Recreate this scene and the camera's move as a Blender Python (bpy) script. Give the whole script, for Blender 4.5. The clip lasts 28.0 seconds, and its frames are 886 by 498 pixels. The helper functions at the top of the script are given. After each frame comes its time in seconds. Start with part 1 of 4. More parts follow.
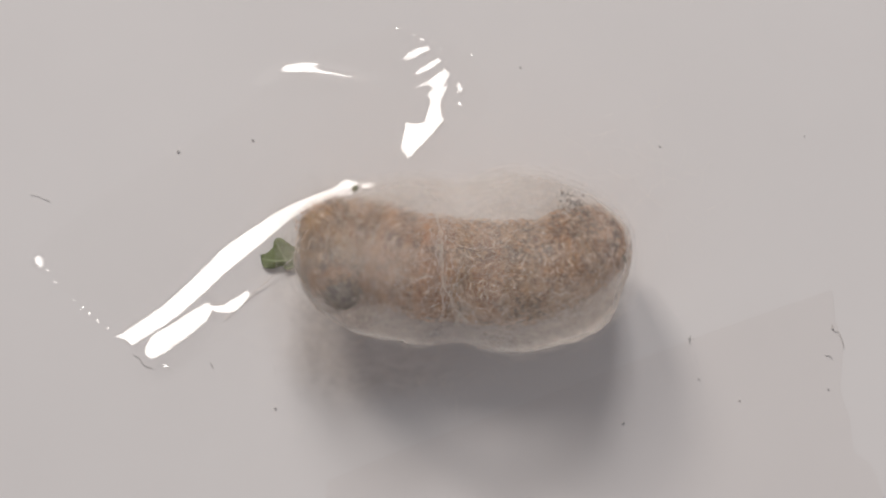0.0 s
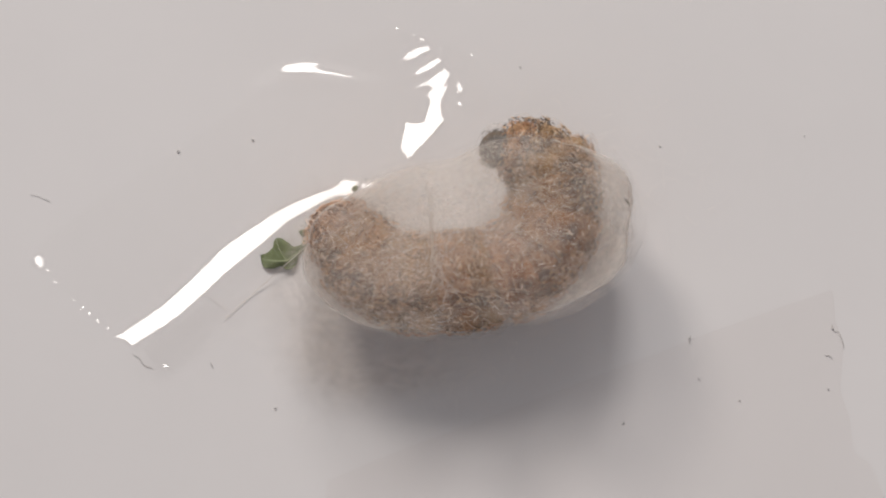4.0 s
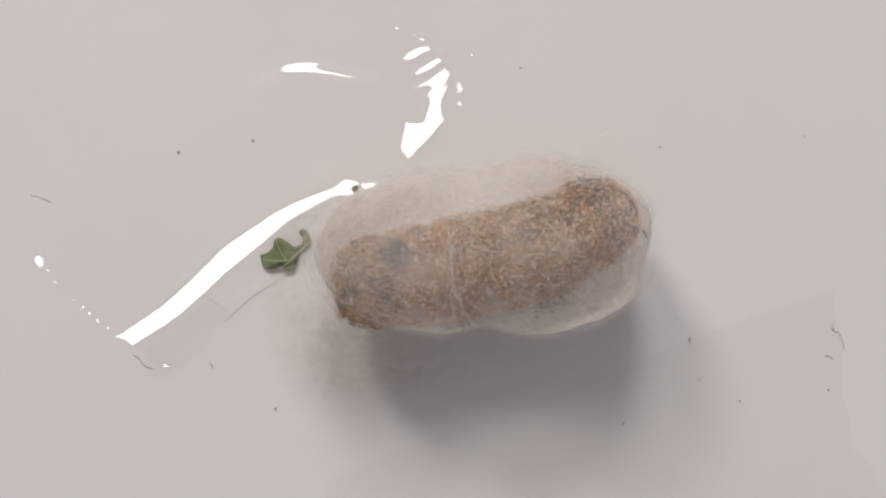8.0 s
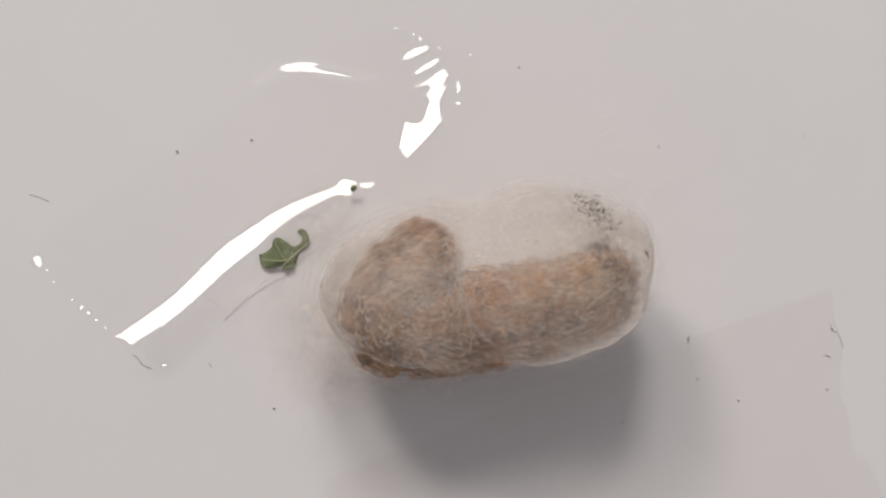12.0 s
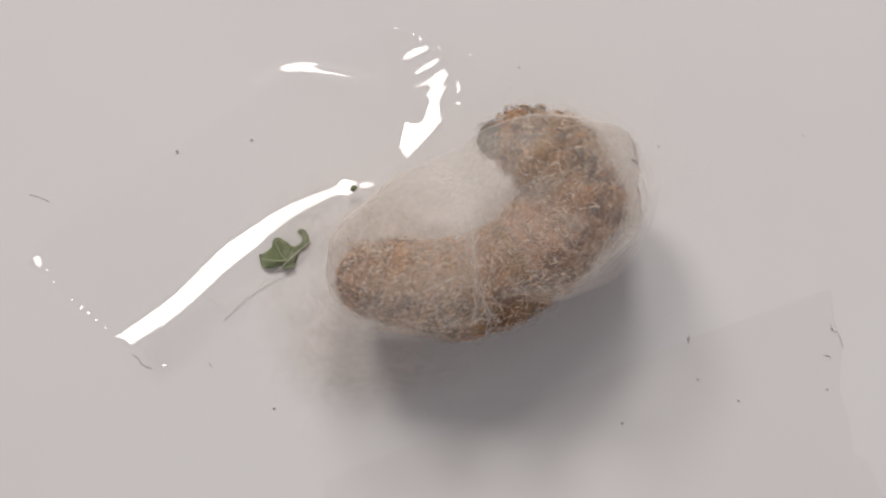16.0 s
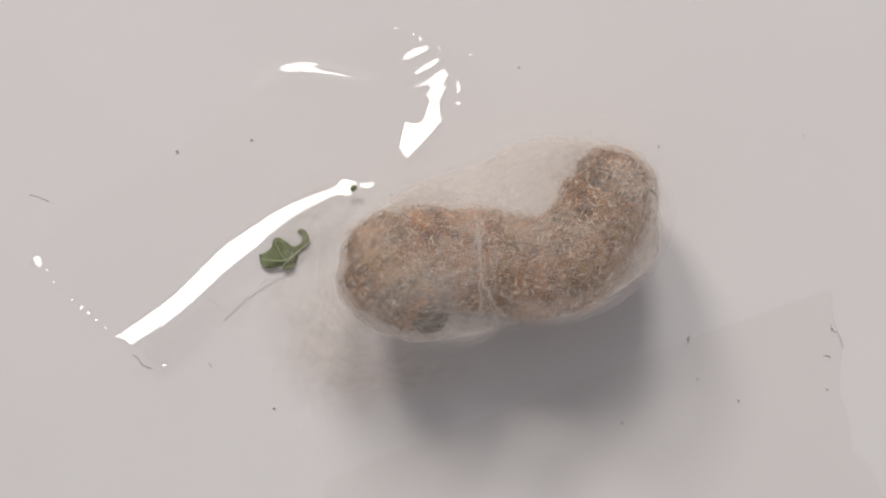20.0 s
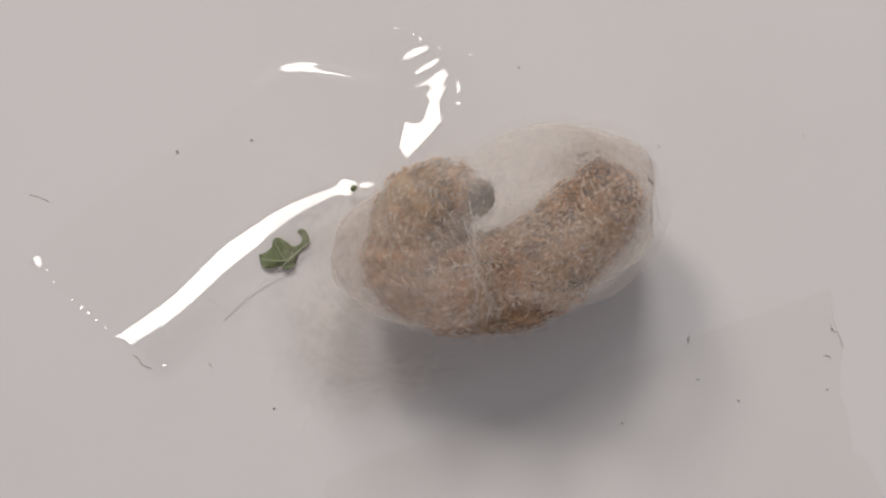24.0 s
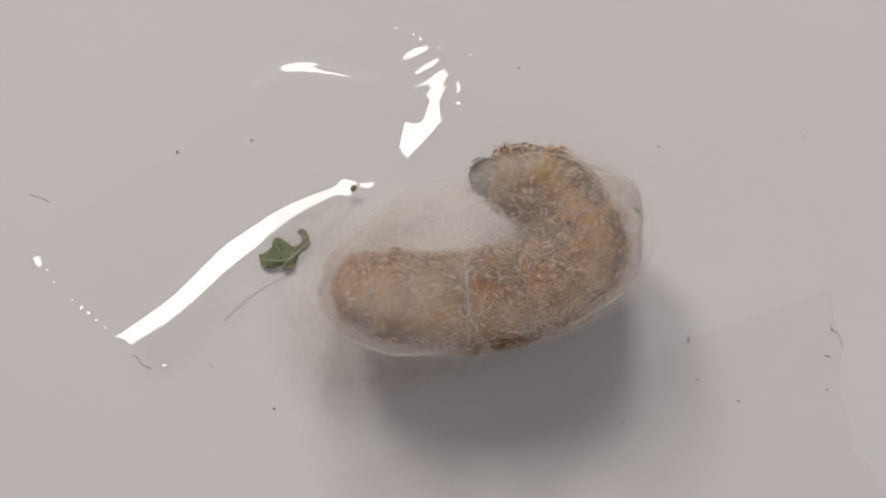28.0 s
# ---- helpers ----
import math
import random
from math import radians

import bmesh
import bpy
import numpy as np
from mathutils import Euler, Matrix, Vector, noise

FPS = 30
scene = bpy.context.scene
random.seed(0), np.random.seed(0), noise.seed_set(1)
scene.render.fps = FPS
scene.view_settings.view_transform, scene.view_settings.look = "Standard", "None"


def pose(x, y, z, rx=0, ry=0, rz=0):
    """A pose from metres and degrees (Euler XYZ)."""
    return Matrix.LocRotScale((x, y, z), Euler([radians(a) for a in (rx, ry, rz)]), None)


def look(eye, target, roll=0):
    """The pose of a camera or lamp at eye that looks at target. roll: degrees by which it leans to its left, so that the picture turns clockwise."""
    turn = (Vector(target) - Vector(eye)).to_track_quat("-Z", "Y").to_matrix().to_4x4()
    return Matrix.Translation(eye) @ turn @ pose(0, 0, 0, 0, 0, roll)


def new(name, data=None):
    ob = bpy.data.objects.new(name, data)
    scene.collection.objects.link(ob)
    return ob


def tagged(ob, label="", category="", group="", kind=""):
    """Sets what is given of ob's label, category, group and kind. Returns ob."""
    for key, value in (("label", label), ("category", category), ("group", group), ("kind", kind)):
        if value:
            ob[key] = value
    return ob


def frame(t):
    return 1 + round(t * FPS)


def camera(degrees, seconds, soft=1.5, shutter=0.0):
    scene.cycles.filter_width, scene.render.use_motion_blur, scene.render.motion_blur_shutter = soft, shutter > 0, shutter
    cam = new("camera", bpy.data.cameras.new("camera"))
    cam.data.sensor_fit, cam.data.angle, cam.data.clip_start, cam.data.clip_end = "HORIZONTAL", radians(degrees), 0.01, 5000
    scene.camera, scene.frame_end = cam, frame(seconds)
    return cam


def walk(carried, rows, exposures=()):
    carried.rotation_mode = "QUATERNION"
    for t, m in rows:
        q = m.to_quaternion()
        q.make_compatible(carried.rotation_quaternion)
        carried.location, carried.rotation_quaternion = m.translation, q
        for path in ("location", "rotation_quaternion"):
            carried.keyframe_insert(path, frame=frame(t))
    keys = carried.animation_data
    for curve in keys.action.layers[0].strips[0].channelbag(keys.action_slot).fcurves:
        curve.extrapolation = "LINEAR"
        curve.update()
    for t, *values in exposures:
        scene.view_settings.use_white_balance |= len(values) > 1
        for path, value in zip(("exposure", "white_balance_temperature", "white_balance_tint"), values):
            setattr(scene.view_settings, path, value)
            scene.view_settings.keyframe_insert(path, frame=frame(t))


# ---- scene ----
MM = 0.001
HIGH = 300.0 * MM          # camera above the paper
cam = camera(18.56, 28.0, soft=2.1, shutter=0.3)
# the stand settles by a hair's breadth once
walk(cam, [(0, pose(0, 0, HIGH)), (11.0, pose(0, 0, HIGH)), (11.5, pose(0.14 * MM, -0.04 * MM, HIGH)),
           (28.0, pose(0.14 * MM, -0.04 * MM, HIGH))],
     exposures=[(0, -0.28), (1, -0.27), (3, -0.21), (8, -0.20), (12, -0.21), (14.6, -0.21), (15, -0.32), (15.4, -0.21), (16, -0.20), (17, -0.25), (20, -0.16), (20.7, -0.20), (21, -0.32), (26, -0.34), (28, -0.40)])

scene.cycles.transparent_max_bounces = 32          # the silk lies in many thin layers

# ---- light: a pale room round the table and two windows high behind it, the nearer one warmer
world = bpy.data.worlds.new("world")
scene.world = world
world.use_nodes = True
world.node_tree.nodes["Background"].inputs[0].default_value = (0.945, 0.945, 1.0, 1)
world.node_tree.nodes["Background"].inputs[1].default_value = 0.315
LAMP = Vector((-0.62, 1.21, 1.14))
for at, wide, high, watts, colour in ((LAMP, 0.34, 0.30, 13.5, (1.0, 0.945, 0.885)), (Vector((0.0, 1.21, 1.14)), 0.34, 0.30, 11.05, (1.0, 0.985, 0.975))):
    lamp = bpy.data.lights.new("window_light", "AREA")
    lamp.shape, lamp.size, lamp.size_y, lamp.energy, lamp.color = "RECTANGLE", wide, high, watts, colour
    new("window_light", lamp).matrix_world = look(at, (0, 0, 0))


# ---- materials
def material(name):
    m = bpy.data.materials.new(name)
    m.use_nodes = True
    nt = m.node_tree
    return m, nt, nt.nodes["Principled BSDF"]


def node(nt, kind, **values):
    n = nt.nodes.new(kind)
    for k, v in values.items():
        n.inputs[k.replace("_", " ")].default_value = v
    return n


def ramp(nt, source, stops):
    r = nt.nodes.new("ShaderNodeValToRGB")
    e = r.color_ramp.elements
    while len(e) < len(stops):
        e.new(0.5)
    for i, (p, c) in enumerate(stops):
        e[i].position, e[i].color = p, (*c, 1)
    nt.links.new(source, r.inputs[0])
    return r.outputs[0]


def coords(nt, scale=(1, 1, 1)):
    t = nt.nodes.new("ShaderNodeTexCoord")
    m = nt.nodes.new("ShaderNodeMapping")
    m.inputs["Scale"].default_value = scale
    nt.links.new(t.outputs["Object"], m.inputs[0])
    return m.outputs[0]


def grain(nt, vec, scale, detail=4.0, rough=0.55):
    n = node(nt, "ShaderNodeTexNoise", Scale=scale, Detail=detail, Roughness=rough)
    nt.links.new(vec, n.inputs["Vector"])
    return n.outputs[0]


def relief(nt, height, bsdf, strength, distance):
    b = node(nt, "ShaderNodeBump", Strength=strength, Distance=distance)
    nt.links.new(height, b.inputs["Height"])
    nt.links.new(b.outputs[0], bsdf.inputs["Normal"])


def toned(nt, colour, low, high):
    """The colour, a little lighter or darker and redder or yellower from ring to ring."""
    info = nt.nodes.new("ShaderNodeObjectInfo")
    h = nt.nodes.new("ShaderNodeHueSaturation")
    for k, lo, hi in (("Value", low, high), ("Hue", 0.512, 0.492)):
        m = node(nt, "ShaderNodeMapRange")
        m.inputs[3].default_value, m.inputs[4].default_value = lo, hi
        nt.links.new(info.outputs["Random"], m.inputs[0])
        nt.links.new(m.outputs[0], h.inputs[k])
    nt.links.new(colour, h.inputs["Color"])
    return h.outputs[0]


def mottled(name, stops, scale, rough=0.7, bump=0.3, depth=0.0002, spread=0, tone=None):
    m, nt, b = material(name)
    v = coords(nt)
    src = grain(nt, v, scale)
    if spread:
        g = nt.nodes.new("ShaderNodeNewGeometry")
        mix = node(nt, "ShaderNodeMix")
        mix.inputs[0].default_value = spread
        nt.links.new(src, mix.inputs[2])
        nt.links.new(g.outputs["Random Per Island"], mix.inputs[3])
        src = mix.outputs[0]
    colour = ramp(nt, src, stops)
    nt.links.new(toned(nt, colour, *tone) if tone else colour, b.inputs["Base Color"])
    b.inputs["Roughness"].default_value = rough
    b.inputs["Specular IOR Level"].default_value = 0.3
    if bump:
        relief(nt, grain(nt, v, scale * 6), b, bump, depth)
    return m


def silk_veil(name, low, high, scale, rim=0.0, core=0.0, thin=None, thick=None, parted=0.0, tint=(1, 1, 1)):
    """Fine spun silk, thicker in patches. A level sheet thins out to nothing between its core and its rim, a bag between two heights, and where it is parted at the waist."""
    m, nt, b = material(name)
    nt.nodes.remove(b)
    v = coords(nt)
    colour = ramp(nt, grain(nt, v, 260.0, 5.0), [(p, tuple(a * k for a, k in zip(c, tint))) for p, c in ((0.3, (0.90, 0.825, 0.757)), (0.7, (0.95, 0.888, 0.83)))])
    dif, tra = nt.nodes.new("ShaderNodeBsdfDiffuse"), nt.nodes.new("ShaderNodeBsdfTranslucent")
    clear = node(nt, "ShaderNodeBsdfTransparent")
    both = node(nt, "ShaderNodeMixShader", Fac=0.5)
    for n, k in ((dif, 1), (tra, 2)):
        nt.links.new(colour, n.inputs["Color"])
        nt.links.new(n.outputs[0], both.inputs[k])

    def times(a, c):
        n = nt.nodes.new("ShaderNodeMath")
        n.operation = "MULTIPLY"
        nt.links.new(a, n.inputs[0])
        nt.links.new(c, n.inputs[1])
        return n.outputs[0]

    def spread(source, a, c, lo, hi):
        n = node(nt, "ShaderNodeMapRange")
        n.interpolation_type = "SMOOTHSTEP"
        for k, x in enumerate((a, c, lo, hi)):
            n.inputs[k + 1].default_value = x
        nt.links.new(source, n.inputs[0])
        return n.outputs[0]

    cover = times(spread(grain(nt, v, scale, 6.0, 0.65), 0.30, 0.70, low, high), spread(grain(nt, v, scale * 7, 3.0, 0.6), 0.3, 0.7, 0.72, 1.2))
    if rim:
        size = nt.nodes.new("ShaderNodeVectorMath")
        size.operation = "LENGTH"
        nt.links.new(v, size.inputs[0])
        cover = times(cover, spread(size.outputs["Value"], core * MM, rim * MM, 1.0, 0.0))
    if thin is not None:
        xyz = nt.nodes.new("ShaderNodeSeparateXYZ")
        nt.links.new(v, xyz.inputs[0])
        cover = times(cover, spread(xyz.outputs[2], thin * MM, thick * MM, 0.0, 1.0) if thin < thick else spread(xyz.outputs[2], thick * MM, thin * MM, 1.0, 0.0))
    if parted:
        off = nt.nodes.new("ShaderNodeMath")
        off.operation = "ABSOLUTE"
        nt.links.new(xyz.outputs[0], off.inputs[0])
        cover = times(cover, spread(off.outputs[0], 0.0, parted * MM, 0.26, 1.0))
    mix = nt.nodes.new("ShaderNodeMixShader")
    nt.links.new(cover, mix.inputs[0])
    nt.links.new(clear.outputs[0], mix.inputs[1])
    nt.links.new(both.outputs[0], mix.inputs[2])
    nt.links.new(mix.outputs[0], nt.nodes["Material Output"].inputs[0])
    return m


def clear_film(name, tint, gloss_share=0.03, rough=0.13):
    m, nt, b = material(name)
    nt.nodes.remove(b)
    clear = node(nt, "ShaderNodeBsdfTransparent", Color=(*tint, 1))
    gloss = node(nt, "ShaderNodeBsdfGlossy", Roughness=rough)
    mix = node(nt, "ShaderNodeMixShader", Fac=gloss_share)
    nt.links.new(clear.outputs[0], mix.inputs[1])
    nt.links.new(gloss.outputs[0], mix.inputs[2])
    nt.links.new(mix.outputs[0], nt.nodes["Material Output"].inputs[0])
    return m


PAPER = mottled("white_paper", [(0.3, (0.741, 0.7005, 0.686)), (0.7, (0.771, 0.7305, 0.716))], 26.0, 0.6, 0.08, 0.0001)


def caterpillar_skin():
    """Mottled brown back, ochre belly."""
    m, nt, b = material("caterpillar_skin")
    v = coords(nt)
    spots = grain(nt, v, 210.0)
    back = ramp(nt, spots, [(0.34, (0.07, 0.03, 0.014)), (0.45, (0.26, 0.115, 0.045)), (0.56, (0.42, 0.215, 0.095)), (0.72, (0.56, 0.33, 0.165))])
    belly = ramp(nt, spots, [(0.34, (0.12, 0.045, 0.008)), (0.5, (0.40, 0.18, 0.036)), (0.7, (0.54, 0.29, 0.08))])
    xyz = nt.nodes.new("ShaderNodeSeparateXYZ")
    nt.links.new(v, xyz.inputs[0])
    low = node(nt, "ShaderNodeMapRange")
    low.inputs[1].default_value, low.inputs[2].default_value = -1.0 * MM, -3.4 * MM
    patch = node(nt, "ShaderNodeMapRange")
    patch.inputs[3].default_value, patch.inputs[4].default_value = -2.2 * MM, 2.2 * MM
    nt.links.new(grain(nt, v, 170.0, 2.0), patch.inputs[0])
    add = nt.nodes.new("ShaderNodeMath")
    nt.links.new(xyz.outputs[2], add.inputs[0])
    nt.links.new(patch.outputs[0], add.inputs[1])
    nt.links.new(add.outputs[0], low.inputs[0])
    mix = nt.nodes.new("ShaderNodeMix")
    mix.data_type = "RGBA"
    nt.links.new(low.outputs[0], mix.inputs[0])
    nt.links.new(back, mix.inputs[6])
    nt.links.new(belly, mix.inputs[7])
    nt.links.new(toned(nt, mix.outputs[2], 0.8, 1.06), b.inputs["Base Color"])
    b.inputs["Roughness"].default_value = 0.6
    b.inputs["Specular IOR Level"].default_value = 0.25
    relief(nt, grain(nt, v, 1300.0), b, 0.5, 0.0004)
    return m


SKIN = caterpillar_skin()
BRISTLE = mottled("bristle", [(0.24, (0.05, 0.022, 0.012)), (0.36, (0.24, 0.10, 0.04)), (0.58, (0.56, 0.27, 0.115)), (0.85, (0.86, 0.53, 0.31))], 300.0, 0.5, 0, 0, 0.85, (0.88, 1.16))
CURL = mottled("pale_curl", [(0.2, (0.66, 0.36, 0.19)), (0.5, (0.86, 0.56, 0.37)), (0.8, (0.97, 0.77, 0.61))], 300.0, 0.5, 0, 0, 0.85, (0.8, 1.04))
DARK = mottled("dark_head", [(0.35, (0.018, 0.016, 0.014)), (0.52, (0.075, 0.06, 0.048)), (0.68, (0.24, 0.16, 0.095))], 420.0, 0.65, 0.3, 0.0002)
DARK_HAIR = mottled("dark_bristle", [(0.2, (0.02, 0.02, 0.022)), (0.5, (0.09, 0.08, 0.07)), (0.8, (0.36, 0.30, 0.24))], 300.0, 0.5, 0, 0, 0.85)
DARK_TIP = mottled("dark_bristle_tip", [(0.2, (0.02, 0.014, 0.01)), (0.8, (0.10, 0.06, 0.035))], 300.0, 0.5, 0, 0, 0.85)


def silk_thread():
    m, nt, b = material("silk_thread")
    nt.nodes.remove(b)
    col = ramp(nt, grain(nt, coords(nt), 120.0), [(0.3, (0.90, 0.84, 0.78)), (0.7, (0.95, 0.90, 0.85))])
    dif, tra = nt.nodes.new("ShaderNodeBsdfDiffuse"), nt.nodes.new("ShaderNodeBsdfTranslucent")
    half = node(nt, "ShaderNodeMixShader", Fac=0.45)
    for n, k in ((dif, 1), (tra, 2)):
        nt.links.new(col, n.inputs["Color"])
        nt.links.new(n.outputs[0], half.inputs[k])
    nt.links.new(half.outputs[0], nt.nodes["Material Output"].inputs[0])
    return m


THREAD = silk_thread()
LAYERS = [silk_veil("silk_layer_%d" % k, low, high, scale, 0.0, 0.0, -2.0, 5.0) for k, (low, high, scale) in enumerate(
    ((0.0, 0.10, 110.0), (0.0, 0.13, 130.0), (0.01, 0.13, 110.0), (0.0, 0.12, 150.0), (0.0, 0.10, 140.0)))]
# for the added webs that darken the shadow of the lobes' ends
SHEET = silk_veil("shadow_web_silk", 0.36, 0.74, 120.0, 11.0, 6.5)
# dense at the ends, thin at the waist, to shape the cocoon's cast shadow
FELT = silk_veil("silk_felt", 0.66, 0.96, 150.0, 0.0, 0.0, 4.0, -3.5, 13.0)
CLING = silk_veil("clinging_silk_veil", 0.0, 0.13, 160.0)
# the tint puts the shade beside the cocoon into the wisps' colour
SHADED_HAZE = silk_veil("silk_haze", 0.05, 0.28, 90.0, 9.0, 1.5, tint=(0.82, 0.80, 0.79))
TAPE = clear_film("clear_tape", (1.0, 0.999, 0.998))
FLAT_TAPE = clear_film("clear_tape_lying_flat", (1.0, 0.999, 0.998), 0.008)
GLOW_TAPE = clear_film("clear_tape_soft_glow", (1.0, 0.999, 0.998), 0.0045, 0.34)
TAPE_B = clear_film("clear_tape_tinted", (0.988, 0.982, 0.979), 0.012)
LEAF = mottled("leaf_green", [(0.3, (0.11, 0.13, 0.055)), (0.55, (0.175, 0.205, 0.095)), (0.75, (0.33, 0.35, 0.22))], 700.0, 0.5, 0.5, 0.0003)
VEIN = mottled("leaf_vein", [(0.3, (0.3, 0.36, 0.18)), (0.7, (0.42, 0.46, 0.28))], 400.0, 0.6, 0)
FLAKE = mottled("dried_leaf", [(0.3, (0.02, 0.025, 0.015)), (0.7, (0.07, 0.085, 0.04))], 900.0, 0.6, 0.5, 0.0002)
SPECK = mottled("dust_speck", [(0.3, (0.44, 0.42, 0.40)), (0.7, (0.62, 0.59, 0.57))], 900.0, 0.8, 0)


# ---- helpers for the things
def part(name, bm, mat, parent=None, label="", smooth=True):
    me = bpy.data.meshes.new(name)
    bm.to_mesh(me)
    bm.free()
    me.materials.append(mat)
    if smooth:
        me.polygons.foreach_set("use_smooth", [True] * len(me.polygons))
    ob = new(name, me)
    if parent is not None:
        ob.parent = parent
    if label:
        tagged(ob, label)
    return ob


def thing(name, label, category, group="", kind=""):
    return tagged(new(name), label, category, group, kind)


def plan(x, y, z=0.0):
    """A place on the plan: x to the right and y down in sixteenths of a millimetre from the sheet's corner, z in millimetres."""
    return Vector(((x - 784) / 16, (441 - y) / 16, z)) * MM


def tube(verts, faces, points, radii, sides=3):
    """Adds one thin tapered strand through the points."""
    base = len(verts)
    for i, p in enumerate(points):
        d = (points[min(i + 1, len(points) - 1)] - points[max(i - 1, 0)]).normalized()
        a = d.orthogonal().normalized()
        b = d.cross(a)
        for k in range(sides):
            w = 2 * math.pi * k / sides
            verts.append(p + (a * math.cos(w) + b * math.sin(w)) * radii[i])
    for i in range(len(points) - 1):
        for k in range(sides):
            n = (k + 1) % sides
            faces.append((base + i * sides + k, base + i * sides + n, base + (i + 1) * sides + n, base + (i + 1) * sides + k))


def ribbon(verts, faces, points, normals, half):
    """Adds one flat silk fibre that lies along the points, its face to the normals."""
    base = len(verts)
    for i, (p, n) in enumerate(zip(points, normals)):
        d = points[min(i + 1, len(points) - 1)] - points[max(i - 1, 0)]
        side = n.cross(d).normalized() * half
        verts += [p + side, p - side]
    for i in range(len(points) - 1):
        k = base + 2 * i
        faces.append((k, k + 1, k + 3, k + 2))


def strands(name, verts, faces, mat, parent=None, label="", kind=""):
    me = bpy.data.meshes.new(name)
    me.from_pydata([tuple(v) for v in verts], [], faces)
    me.materials.append(mat)
    me.polygons.foreach_set("use_smooth", [True] * len(me.polygons))
    ob = new(name, me)
    ob.parent = parent
    return tagged(ob, label, "", "", kind)


def spline(points, steps=12):
    """A smooth line through the points."""
    out = []
    n = len(points)
    for i in range(n - 1):
        p0, p1, p2, p3 = points[max(i - 1, 0)], points[i], points[i + 1], points[min(i + 2, n - 1)]
        for s in range(steps):
            u = s / steps
            out.append(0.5 * (2 * p1 + (p2 - p0) * u + (2 * p0 - 5 * p1 + 4 * p2 - p3) * u * u + (3 * p1 - p0 - 3 * p2 + p3) * u ** 3))
    out.append(points[-1].copy())
    return out


# ---- the table with its white sheet
def table():
    bm = bmesh.new()
    bmesh.ops.create_grid(bm, x_segments=80, y_segments=80, size=2.0)
    for v in bm.verts:
        v.co.z = -0.00006 + 0.00010 * noise.noise(v.co * 18)
    bmesh.ops.solidify(bm, geom=bm.faces[:], thickness=0.0004)
    tagged(part("ground", bm, PAPER), "smooth white paper sheet under the cocoon", "paper", "", "structure")


table()


# ---- clear tape stuck to the sheet

def film(name, outline, mat, label):
    """One flat clear strip with a thin edge."""
    bm = bmesh.new()
    bm.faces.new([bm.verts.new(plan(x, y, 0.12)) for x, y in outline][::-1])
    ob = part(name, bm, mat, None, "", False)
    return tagged(ob, label, "tape")


def lit_slope(p):
    """The fall of a surface at p that mirrors the window up to the lens."""
    n = ((LAMP - p).normalized() + (Vector((0, 0, HIGH)) - p).normalized()).normalized()
    return Vector((-n.x / n.z, -n.y / n.z, 0))


def raised(parent, name, line, widths, mat, drop=1.0, level=0.15):
    """A buckle in the film along a line: a glossy flank turned to the window, its far side falling off to the sheet."""
    pts = spline([Vector((x, y, 0)) for x, y in line], 8)
    rows, z = [], 0.0
    for i, p in enumerate(pts):
        u = i / (len(pts) - 1) * (len(widths) - 1)
        k = min(int(u), len(widths) - 2)
        w = widths[k] + (widths[k + 1] - widths[k]) * (u - k)
        w *= 1 + 0.12 * noise.noise(p * 0.06) + 0.16 * noise.noise(p * 0.31)
        d = (pts[min(i + 1, len(pts) - 1)] - pts[max(i - 1, 0)]).normalized()
        side = Vector((d.y, -d.x, 0))
        if side.y > 0:
            side = -side
        here = plan(p.x, p.y)
        if i:
            z += (here - before).dot(lit_slope((here + before) * 0.5))
        before = here
        a, b, c = p + side * w * 0.5, p - side * w * 0.5, p - side * w * (0.5 + drop)
        row = []
        for q in (a, p, b):
            g = plan(q.x, q.y)
            row.append(g + Vector((0, 0, z + (g - here).dot(lit_slope(here)))))
        rows.append((row, plan(a.x, a.y) + (plan(a.x, a.y) - here) * 0.1, plan(c.x, c.y)))
    low = min(v.z for row, _, _ in rows for v in row)
    bm = bmesh.new()
    made = []
    for row, foot, far in rows:
        vs = [Vector((foot.x, foot.y, 0.13 * MM))] + [v + Vector((0, 0, level * MM - low)) for v in row] + [Vector((far.x, far.y, 0.13 * MM))]
        made.append([bm.verts.new(Vector((v.x * (1 - v.z / HIGH), v.y * (1 - v.z / HIGH), v.z))) for v in vs])
    for r, t in zip(made, made[1:]):
        for k in range(4):
            bm.faces.new((r[k], r[k + 1], t[k + 1], t[k]))
    bmesh.ops.recalc_face_normals(bm, faces=bm.faces[:])
    return part(name, bm, mat, parent, "", False)


def facet(parent, outline, mat=TAPE):
    """A stiff crease of the film, one flat face turned to the window with a ragged outline."""
    cx, cy = sum(x for x, _ in outline) / len(outline), sum(y for _, y in outline) / len(outline)
    mid = plan(cx, cy)
    places = [plan(x, y) for x, y in outline]
    places = [p + Vector((0, 0, (p - mid).dot(lit_slope(mid)))) for p in places]
    low = min(p.z for p in places)
    bm = bmesh.new()
    top = []
    for p in places:
        z = p.z - low + 0.15 * MM
        top.append(bm.verts.new((p.x * (1 - z / HIGH), p.y * (1 - z / HIGH), z)))
    bm.faces.new(top[::-1])
    return part("crease", bm, mat, parent, "", False)


